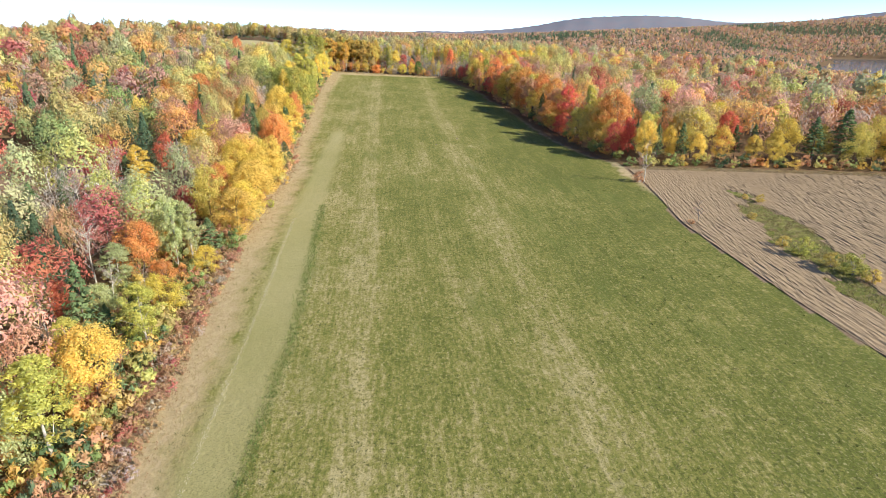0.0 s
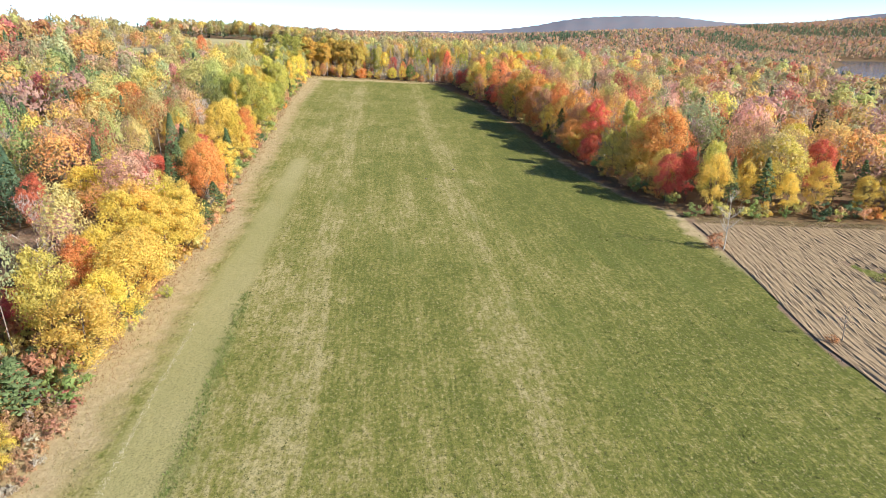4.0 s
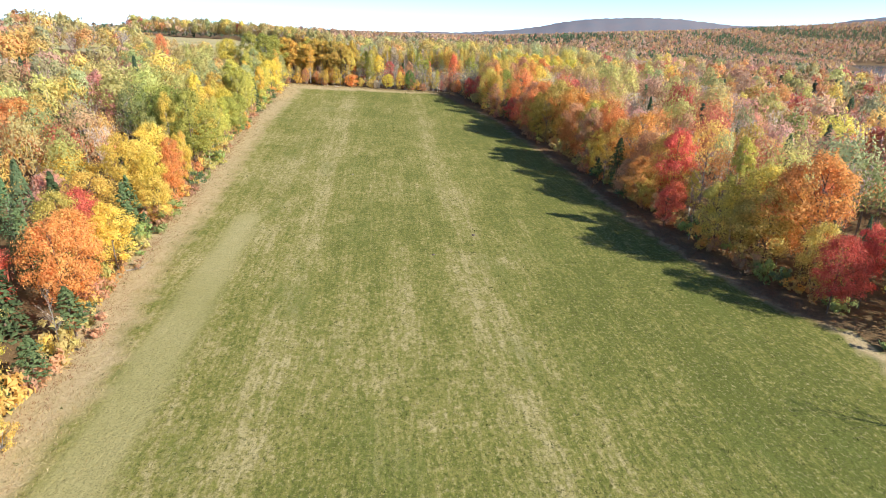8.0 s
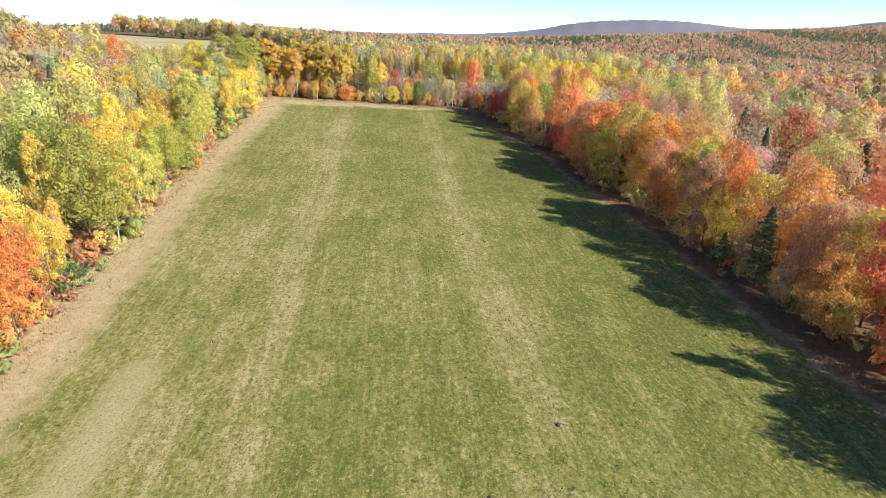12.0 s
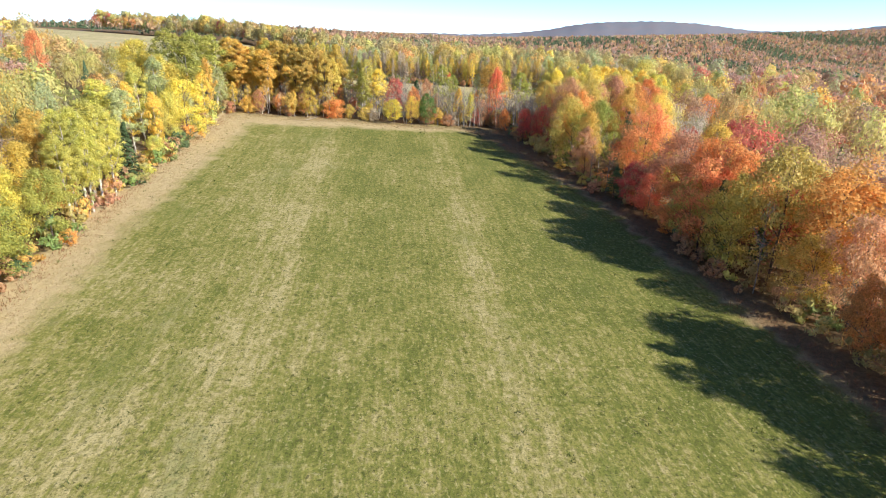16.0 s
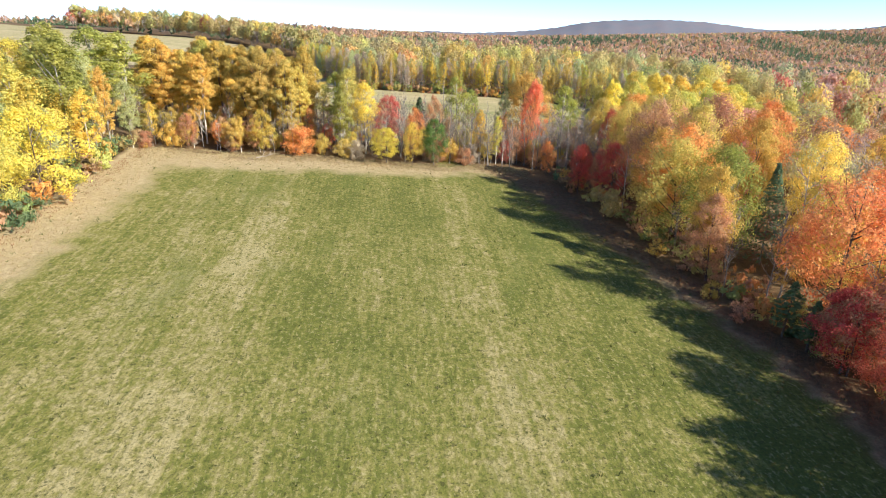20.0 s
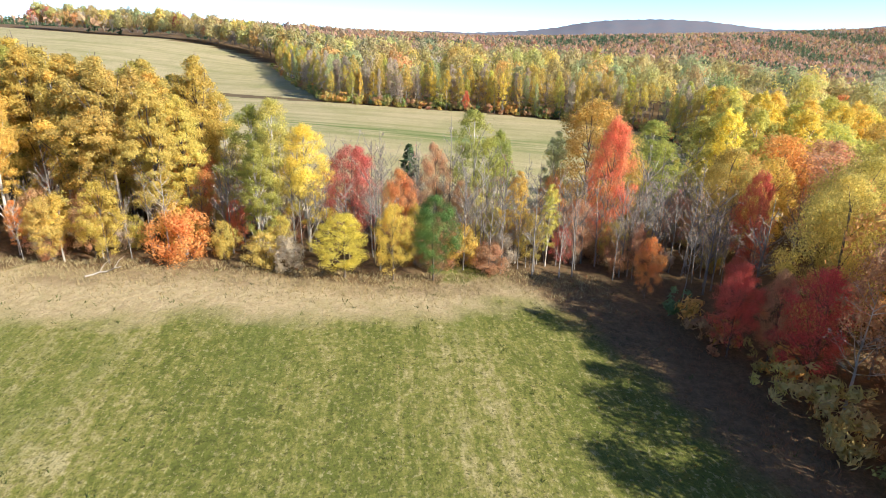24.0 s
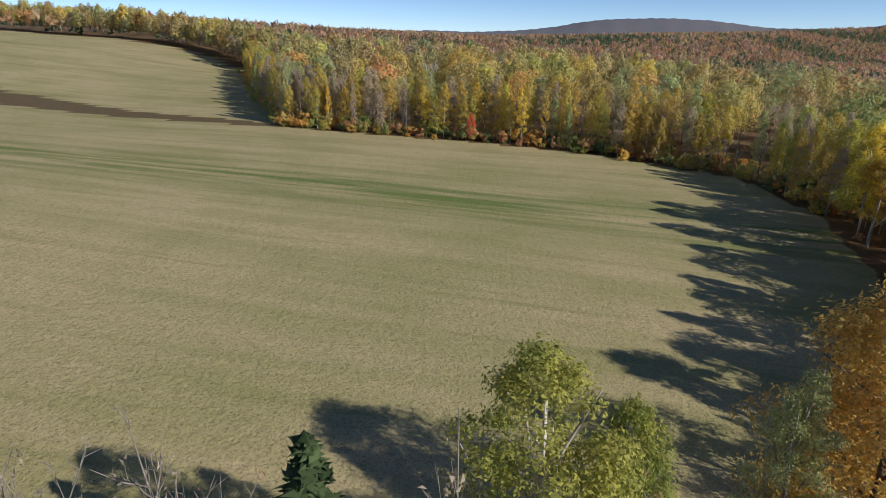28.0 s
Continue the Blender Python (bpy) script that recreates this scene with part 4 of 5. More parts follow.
# trees that stand out along the two edges
for form, colour, x, y, tall, wide in [
        ("maple", "orange", -92.9, 203, 14, 1.3), ("maple", "orange", -87.2, 213.7, 14, 1.2), ("maple", "yellow", -58.5, 149.6, 12, 1.2), ("maple", "crimson", -79.5, 137.1, 11, 0.9), ("pine", "pine", -103.2, 150.9, 11, 1.2),
        ("aspen", "yellow", -131.8, 183.4, 15, 1.1), ("maple", "rose", -94.2, 277.6, 13, 1.2), ("maple", "rose", -58.3, 176.7, 11, 1), ("pine", "pine", -132.3, 281.7, 12, 1), ("spruce", "spruce", -75, 184.6, 12, 1.2),
        ("maple", "orange", -84.6, 194.6, 13, 1.3), ("spruce", "spruce", -77.9, 179.6, 11, 1.2), ("maple", "rose", -91.1, 262.5, 14, 1.3), ("maple", "green", -53.8, 216.5, 16.5, 0.95), ("maple", "green", -59, 220, 16.5, 0.95), ("maple", "green", -64.5, 224.5, 15.5, 0.9), ("bare", "tan", -78.7, 223, 13, 1.2), ("bare", "tan", -74, 219, 12, 1.2), ("bare", "tan", -83, 227, 13, 1.2), ("bare", "rose", -71, 226, 12, 1.2), ("maple", "rose", -88, 246, 15, 1.0),
        ("maple", "yellow", -43.8, 167.2, 10, 1.1), ("spruce", "spruce", -56.5, 174.4, 11.5, 1), ("spruce", "spruce", -55.6, 180.4, 10, 0.9), ("aspen", "lime", -61.8, 273.2, 14, 1.5), ("maple", "crimson", -86, 218.2, 11, 1),
        ("maple", "red", -52.9, 155.2, 10, 1), ("spruce", "spruce", -49.6, 152.2, 11, 1.1), ("pine", "pine", -41.9, 151.9, 6, 1.5), ("maple", "yellow", -64.5, 191.1, 11, 1.1), ("maple", "gold", -54.9, 195.8, 11, 1.1),
        ("maple", "rose", -58.2, 158.1, 10, 1.1), ("maple", "red", 41.9, 159.3, 10, 0.8), ("maple", "red", 48.8, 160.6, 11, 0.7), ("aspen", "lime", 58, 168.5, 11, 1.2), ("maple", "olive", 42.6, 172.3, 12, 1.1),
        ("maple", "orange", 53.8, 223.7, 12, 1), ("aspen", "lime", 41.2, 195.5, 9, 1), ("maple", "red", 33.8, 190.5, 7, 1), ("maple", "orange", 29, 200, 10, 1), ("maple", "gold", 62.5, 162.7, 12, 1.1),
        ("maple", "yellow", 81.9, 183.3, 12, 1.1), ("spruce", "spruce", 75.1, 210.6, 11, 1.4), ("spruce", "spruce", 123, 240, 12, 1.3), ("maple", "rose", 74.8, 244.6, 12, 1.1), ("maple", "red", 64.3, 240.2, 11, 0.8),
        ("maple", "fire", 53.3, 179.8, 12, 1), ("maple", "green", 21.3, 334.5, 13, 0.9), ("maple", "fire", 69.6, 424, 14, 0.8), ("maple", "gold", 37.9, 297.6, 13, 0.9), ("maple", "gold", 27.8, 302.7, 12, 0.9),
        ("maple", "red", 67.2, 306.5, 13, 1.2), ("maple", "olive", 38, 267.9, 12, 1.1), ("maple", "lime", 118.8, 432.3, 13, 1.1), ("maple", "rose", 27.6, 322.9, 12, 1), ("pine", "pine", 27.8, 258.9, 6, 1.3),
        ("pine", "pine", 13, 286, 5, 1.3), ("maple", "red", 15.2, 278.8, 7, 1), ("maple", "gold", 33.1, 269.8, 9, 1), ("maple", "crimson", 101.3, 419.9, 13, 0.9), ("maple", "orange", 118, 394.5, 13, 1.1),
        ("maple", "lime", 27.8, 290.4, 9, 1), ("maple", "lime", 36.9, 255.8, 10, 1), ("aspen", "lime", -71, 292.6, 14, 1.5), ("aspen", "silver", -65.4, 290.5, 13, 1.4), ("maple", "yellow", -70.5, 319.6, 13, 1.1),
        ("maple", "yellow", -88.1, 341.9, 15, 1.1), ("aspen", "green", -69.4, 342.7, 18, 1.5), ("aspen", "green", -74.1, 342.4, 18, 1.4), ("maple", "fire", -117.5, 349.5, 15, 0.6), ("maple", "gold", -69.8, 274.3, 12, 1.1),
        ("maple", "orange", -61.8, 264.8, 7, 1.2), ("maple", "lime", -58.6, 290.8, 5, 1.1), ("maple", "gold", -82.9, 288.8, 13, 1.1), ("aspen", "lime", -66.4, 276.7, 12, 1.2), ("maple", "yellow", -62.2, 307.9, 12, 1.2),
        ("aspen", "lime", -71, 318.8, 15, 1.3), ("aspen", "green", -68, 323, 19, 1.4), ("aspen", "green", -77, 336.4, 19, 1.4), ("aspen", "yellow", -58.7, 321.1, 12, 1), ("maple", "green", 18.7, 307.4, 14, 1.05),
        ("maple", "rust", 9.8, 331, 8, 0.7), ("maple", "gold", 20.1, 353.9, 12, 0.9), ("pine", "pine", 12.3, 288.6, 5.5, 1.4), ("maple", "red", 18.1, 282.7, 8, 1), ("aspen", "gold", 21.3, 296.5, 10, 1.1),
        ("bare", "tan", 18.1, 325, 10, 1.2), ("maple", "gold", 26.8, 296, 11, 1), ("maple", "gold", -46.5, 184.6, 8, 1.2), ("maple", "orange", -48.6, 193.9, 8, 1.1), ("maple", "orange", 45.5, 214.1, 11, 0.8),
        ("maple", "rose", 40.7, 220, 12, 0.8), ("maple", "fire", 34, 238.2, 8, 1), ("maple", "red", 37.6, 194, 7, 1), ("pine", "pine", 29.4, 218.3, 5, 1.2), ("pine", "pine", -43.5, 178.6, 4.5, 1.1),
        ("pine", "pine", 92, 150, 12, 1.2), ("pine", "pine", 99, 150, 14, 1.3), ("maple", "yellow", 86, 151, 12, 0.9), ("maple", "gold", 70, 153, 10, 0.8), ("maple", "red", 76, 164, 12, 0.9),
        ("aspen", "lime", -37.1, 64.4, 9.7, 1.35), ("maple", "yellow", -39, 72.6, 6.8, 1.3), ("maple", "orange", -46.5, 83.9, 10.3, 1), ("maple", "orange", -41.5, 79.9, 5.9, 0.9), ("aspen", "silver", -44.9, 90.7, 12.1, 1.7),
        ("aspen", "silver", -48.5, 80.1, 8.5, 1.7), ("pine", "pine", -39.6, 93.4, 6.9, 1.5), ("maple", "yellow", -38, 86.4, 5, 1.1), ("maple", "gold", -38, 102, 9.4, 1.25), ("maple", "gold", -39, 113.5, 10.8, 1.15),
        ("maple", "yellow", -38.6, 108, 9, 1.1), ("bare", "rose", -47.1, 110.5, 11.6, 1.2), ("maple", "crimson", -54, 117.7, 5, 1.2), ("birch", "yellow", -63.4, 119.5, 13.2, 1.3), ("pine", "pine", -68, 123.8, 9.6, 1),
        ("maple", "red", -66.9, 140, 10.8, 0.8), ("maple", "red", -71.5, 123.6, 6.9, 1.1), ("maple", "crimson", -83.7, 135.1, 8.2, 0.9), ("maple", "yellow", -62.8, 147.6, 10, 1.3), ("maple", "rose", -79.7, 123.7, 6.4, 1.2),
        ("bare", "tan", -65.7, 105.7, 9, 1.1), ("maple", "crimson", -49.5, 108, 7, 0.85), ("maple", "olive", -48.8, 145.1, 10.3, 1), ("aspen", "silver", -51.5, 98, 8.6, 1.9), ("bare", "tan", -48, 77, 8, 1),
        ("bare", "tan", -42.5, 76, 6, 1), ("bare", "tan", -44, 95.5, 8, 1), ("bare", "tan", -58, 112, 9, 1.1), ("pine", "pine", -44, 68, 5, 1.2), ("maple", "silver", -45.5, 70, 7, 1.2),
        ("aspen", "lime", -42.5, 58, 9, 1.3), ("maple", "gold", -37.5, 54.1, 10, 1.15), ("aspen", "lime", -37.6, 46.0, 12, 1.5), ("maple", "silver", -41.5, 43.0, 10, 1.2), ("aspen", "silver", -45.5, 50.0, 10, 1.4), ("maple", "red", -52, 72, 7, 0.9), ("pine", "pine", -59.8, 78.4, 10, 1.2),
        ("maple", "rose", -58, 92, 10, 1.2), ("pine", "pine", -74, 101, 11, 1.2), ("maple", "rust", -56, 104, 7, 1.1), ("maple", "yellow", -41.5, 124, 10, 1.2), ("maple", "gold", -42, 131, 10.5, 1.2),
        ("maple", "yellow", -45, 138, 10, 1.1), ("pine", "pine", -40.4, 142.8, 5.5, 1.5)]:
    own_tree(form, colour, x, y, tall, wide)
for form, colour, x, y, tall, wide in [
        ("maple", "fire", 31.3, 260.3, 11, 0.9), ("maple", "gold", 28.2, 248.4, 9, 1), ("maple", "orange", 27.7, 238.5, 9, 0.9), ("maple", "orange", 38.5, 262.5, 13, 1), ("maple", "crimson", 41.6, 301, 13, 0.8),
        ("spruce", "spruce", 39.2, 287.6, 11, 1), ("bare", "rose", 25.9, 302.7, 13, 1.1), ("maple", "gold", 23.8, 336.3, 13, 0.9), ("maple", "orange", 23.4, 358.8, 14, 0.9), ("maple", "red", 15.2, 346.7, 12, 0.55),
        ("maple", "orange", 29.2, 235.2, 12, 0.8), ("bare", "tan", 47, 209.6, 13, 1.1), ("maple", "olive", 34.2, 199.1, 8, 0.9), ("maple", "rust", 30.8, 205.2, 8, 0.9), ("maple", "rust", 19.8, 282.3, 8, 0.9),
        ("maple", "gold", 26, 316, 16, 0.75), ("bare", "rose", 22, 320, 14, 1.2), ("maple", "orange", 29.5, 323, 16.5, 0.8), ("maple", "rust", 22.5, 327, 15, 0.8), ("maple", "gold", 31, 310, 16, 0.8), ("bare", "tan", 15, 322, 12, 1.2),
        ("bare", "tan", 12.5, 325.5, 9, 1.3), ("maple", "rust", 15.8, 325.5, 16.5, 0.8), ("maple", "olive", 20, 320, 17, 0.8), ("maple", "olive", 14.5, 332.5, 15, 0.85), ("maple", "olive", 18.5, 338, 15.5, 0.85),
        ("maple", "red", 11.4, 328.5, 9.5, 0.8), ("bare", "tan", 17.5, 313, 11, 1.1), ("maple", "red", 8.2, 335, 7.5, 0.7), ("maple", "rust", 27, 333, 17, 0.9), ("maple", "gold", 31, 339, 17, 0.9), ("maple", "olive", 24, 343, 16.5, 0.85), ("maple", "orange", 35, 331, 17, 0.9), ("maple", "lime", 33, 348, 17, 0.9), ("bare", "tan", 12, 339, 11, 1.3), ("bare", "tan", 9.5, 343, 10, 1.2)]:
    own_tree(form, colour, x, y, tall, wide)
TAKEN += [(-86, 123, 9.0), (-76, 121, 7.0), (-98, 127, 9.0), (-57, 117, 5.0), (-52, 108, 5.0), (-47, 100, 4.0), (-60, 121, 5.0)]

for x, y, tall in ((-52, 80, 13), (-56, 86, 13), (-62, 96, 13), (-71, 103, 14), (-61, 70, 12), (-48, 63, 9), (-74, 119, 10), (-80, 117, 12), (-90, 120, 11), (-84, 125, 9), (-97, 124, 12), (-70, 117, 11), (-66, 108, 13), (-58, 104, 11)):
    plant("bare", "tan", x, y, tall, 1.1, "in the woods round the clearing", "pale")

# the lone poplar and the bushes on the ploughed land
plant("bare", "tan", 45, 134, 9.5, 1.1, "on the ploughed land's corner", "pale")
plant("bush", "rust", 44.3, 134.8, 2.6, 1.2, "on the ploughed land's corner")
plant("bare", "rose", 46.5, 106, 4.2, 1.3, "on the ploughed land's margin")
plant("bush", "rust", 45.2, 105.6, 1.0, 1.4, "on the ploughed land's margin")
for x, y, t in [(60, 82, 3.6), (58.5, 85, 2.4), (57, 90, 3.0), (56, 94, 2.0), (61, 79, 2.2), (64, 118, 1.8), (62, 121, 1.2), (57.5, 108, 1.4)]:
    plant("bush", "olive" if t < 3 else "green", x, y, t, 1.1, "on the ploughed land's grassy strip")

border(course(LEFT_EDGE, 57, 98), -1, MIX_LEFT_NEAR, 6.0, (6.0, 10.6), "at the field's edge", free)
border(course(LEFT_EDGE, 98, 205), -1, MIX_LEFT_GOLD, 5.2, (2.4, 7.6), "at the field's edge", free)
border(course(LEFT_EDGE, 205, 337), -1, MIX_LEFT_FAR, 5.2, (2.4, 7.6), "at the field's edge", free)
border(course(RIGHT_EDGE, 156, 232), 1, MIX_RIGHT, 4.1, (2.8, 7.4), "at the field's edge", free, 1.22)
border(course(RIGHT_EDGE, 232, 308), 1, MIX_RIGHT_FAR, 4.0, (2.8, 7.2), "at the field's edge", free, 1.22)
border([(46, 152), (72, 149), (105, 143.5), (150, 136)], -1, MIX_BROWN, 5.4, (2.2, 7.4), "behind the ploughed land", free)
border([(38, 420), (36, 442), (13, 457), (-12, 466), (-54, 475), (-77, 532), (-107, 612)], 1, MIX_BACK, 3.0, (0.8, 3.2, 5.8), "behind the second field", free, 1.0)
border([(9, 362), (21, 378), (32, 396), (39, 420)], 1, MIX_BACK, 4.0, (2.5, 6.5), "behind the second field", free, 0.82)
for colour, x, y, tall in [("olive", 14.2, 309.5, 14.0), ("orange", 16.4, 314.0, 15.0), ("gold", 14.8, 318.5, 13.5)]:
    own_tree("maple", colour, x, y, tall, 1.0)
own_tree("maple", "red", -11.3, 463.5, 6, 0.5, "behind the second field")


def fringe(points, side, spacing, off):
    """Places of bushes along the foot of a woodland edge."""
    for (ax, ay), (bx, by) in zip(points, points[1:]):
        length = math.hypot(bx - ax, by - ay)
        nx, ny = (by - ay) / length * side, -(bx - ax) / length * side
        d = TREES.uniform(0, spacing)
        while d < length:
            o = off + TREES.uniform(-1.0, 1.6)
            UNDER.append((ax + (bx - ax) * d / length + nx * o, ay + (by - ay) * d / length + ny * o))
            d += spacing * TREES.uniform(0.6, 1.4)


UNDER = []
fringe(course(LEFT_EDGE, 96, 338), -1, 1.7, 1.3)
for k in range(330):
    y = TREES.uniform(38, 140)
    UNDER.append((float(left_at(y)) - 3.5 - 13 * TREES.random() ** 1.3, y))
fringe(course(RIGHT_EDGE, 157, 338), 1, 1.5, 3.0)
fringe([(46, 151), (72, 148), (105, 142.5), (140, 137)], -1, 2.0, 1.0)
for off in (0.6, 3.2, 6.0):
    fringe([(38, 420), (36, 441), (13, 456), (-12, 465), (-54, 474), (-77, 531)], 1, 1.6, off)


def corner_woods():
    """The corner between the two fields, close to the path's end."""
    for gx in np.arange(6, 66, 5.0):
        for gy in np.arange(342, 420, 5.0):
            x, y = gx + TREES.uniform(-1.9, 1.9), gy + TREES.uniform(-1.9, 1.9)
            if bool(open_land(x, y)) or bool(open_land(x - 2, y)) or not free(x, y) or x < right_at(min(y, 349)) + 8 and y < 349:
                continue
            back = y > 366
            form, colour = choose([(("aspen", "lime"), 4), (("aspen", "yellow"), 3), (("maple", "lime"), 3), (("maple", "gold"), 1), (("bare", "tan"), 2)] if back else [(("maple", "orange"), 1), (("maple", "rust"), 2), (("maple", "gold"), 2), (("maple", "yellow"), 1), (("bare", "tan"), 4.5), (("maple", "rose"), 0.6), (("maple", "olive"), 3), (("maple", "red"), 0.4)])
            if not back and x < 24 and form != "bare" and TREES.random() < 0.6:
                form, colour = "bare", "tan"
            if math.hypot(x + 15, y - 335) < 46 and form != "bare":
                form = "fine_" + form
            a, b = TALL[form.replace("fine_", "")]
            plant(form, colour, x, y, TREES.uniform(a, b), TREES.uniform(0.9, 1.2), "in the woods between two fields")


corner_woods()

# ---------------------------------------------------------------- deep woods, too many trees to count
TINT = {"red": (0.45, 0.098, 0.052), "crimson": (0.415, 0.085, 0.075), "orange": (0.525, 0.25, 0.055), "fire": (0.515, 0.185, 0.062), "gold": (0.51, 0.325, 0.06), "yellow": (0.56, 0.43, 0.065), "lime": (0.415, 0.39, 0.105), "olive": (0.41, 0.335, 0.108), "green": (0.22, 0.275, 0.082), "silver": (0.34, 0.365, 0.165), "rust": (0.395, 0.223, 0.113), "rose": (0.46, 0.265, 0.185), "tan": (0.41, 0.345, 0.29), "spruce": (0.072, 0.125, 0.065), "pine": (0.115, 0.18, 0.082)}
W_LEFT = {"red": 1.0, "crimson": 0.6, "orange": 2.8, "gold": 2, "yellow": 1.2, "lime": 2.0, "olive": 2.0, "green": 1.2, "silver": 1.4, "rust": 2.4, "rose": 2.2, "tan": 3.0, "spruce": 3.4, "pine": 4.6}
W_FAR_LEFT = {"yellow": 3, "lime": 4, "gold": 2, "olive": 2.6, "green": 2.4, "silver": 3, "orange": 1, "rose": 1.6, "tan": 2, "spruce": 0.8, "red": 0.5}
W_RIGHT = {"red": 0.5, "fire": 1.0, "orange": 2.4, "gold": 2.0, "yellow": 0.6, "lime": 1.4, "olive": 1.8, "green": 0.5, "rust": 3.6, "rose": 3.6, "tan": 7, "silver": 1.2, "spruce": 0.8, "pine": 1.4}
W_RIGHT_FAR = {"tan": 6, "rose": 2.5, "olive": 3, "gold": 2, "lime": 2, "rust": 2, "orange": 1.2, "red": 0.4, "silver": 1.5, "pine": 1, "spruce": 0.5}
W_BACK = {"lime": 3.2, "olive": 5, "yellow": 1.6, "gold": 1.4, "silver": 1.4, "tan": 4.5, "green": 0.4, "orange": 0.3, "red": 0.25}
W_DISTANT = {"rust": 5, "orange": 1.5, "red": 0.6, "tan": 3, "gold": 0.5, "olive": 1.0, "spruce": 2.0, "pine": 1.2, "rose": 3}


def wood_form(rs, kind, n, size):
    if kind == "bare":
        n = int(n * 0.8)
    if kind in ("round", "tall"):
        # a full crown: leaves in a shaggy skin over a lobed egg
        way = unit(rs.normal(size=(n, 3)) + np.array([0, 0, 0.35]))
        way[:, 2] = np.where(way[:, 2] < -0.45, -way[:, 2], way[:, 2])
        a = np.arctan2(way[:, 1], way[:, 0])
        f = rs.uniform(0, 6.28, 4)
        lobe = 1 + 0.13 * np.sin(3 * a + f[0] + 4 * way[:, 2]) + 0.1 * np.sin(5 * a + f[1] - 6 * way[:, 2]) + 0.09 * np.sin(9 * way[:, 2] + f[2] + a)
        r = lobe * rs.uniform(0.8, 1.06, n)
        wide, high, mid = (3.4, 4.9, 7.6) if kind == "round" else (2.9, 5.4, 8.6)
        at = way * r[:, None] * np.array([wide, wide, high]) + np.array([0, 0, mid])
        at[:, :2] *= (1 - 0.15 * np.clip(way[:, 2:], 0, 1)) if kind == "tall" else 1
        way = way * np.array([1, 1, wide / high]) + rs.normal(0, 0.3, (n, 3))
    elif kind == "shrub":
        at, way, _ = crown_points(rs, "maple", 2.7, 1.7, 0.1, 14, n, (0.35, 1.18))
        at[:, 2] = np.maximum(at[:, 2], 0.05)
    elif kind == "cone":
        u, a = rs.uniform(0, 1, n), rs.uniform(0, 6.28, n)
        r = 2.3 * (1 - u) * rs.uniform(0.7, 1, n) + 0.1
        at = np.stack([r * np.cos(a), r * np.sin(a), 1 + 11 * u], 1)
        way = np.stack([np.cos(a), np.sin(a), np.full(n, 0.7)], 1) + rs.normal(0, 0.3, (n, 3))
    else:
        a, u = rs.uniform(0, 6.28, n), rs.uniform(0, 1, n)
        r = 2.4 * u * rs.uniform(0.4, 1, n)
        at = np.stack([r * np.cos(a), r * np.sin(a), 3 + 7.5 * u ** 0.7], 1)
        way = rs.normal(size=(n, 3))
        way = unit(at - np.array([0, 0, 5.0])) + rs.normal(0, 0.5, (n, 3))
        return leaf_sprays(rs, at, way, size * 1.5, size * 0.3, 1.6)
    if kind == "cone":
        return leaf_sprays(rs, at, way, size * 1.1, size * 0.8, 0.2)
    return leaf_sprays(rs, at, way, size * 1.45, size * 0.75, 0.6)


def stems_form(tall):
    v, f = tube([(0, 0, -0.5), (0, 0, tall * 0.7)], [0.13, 0.07], 3)
    return v, f


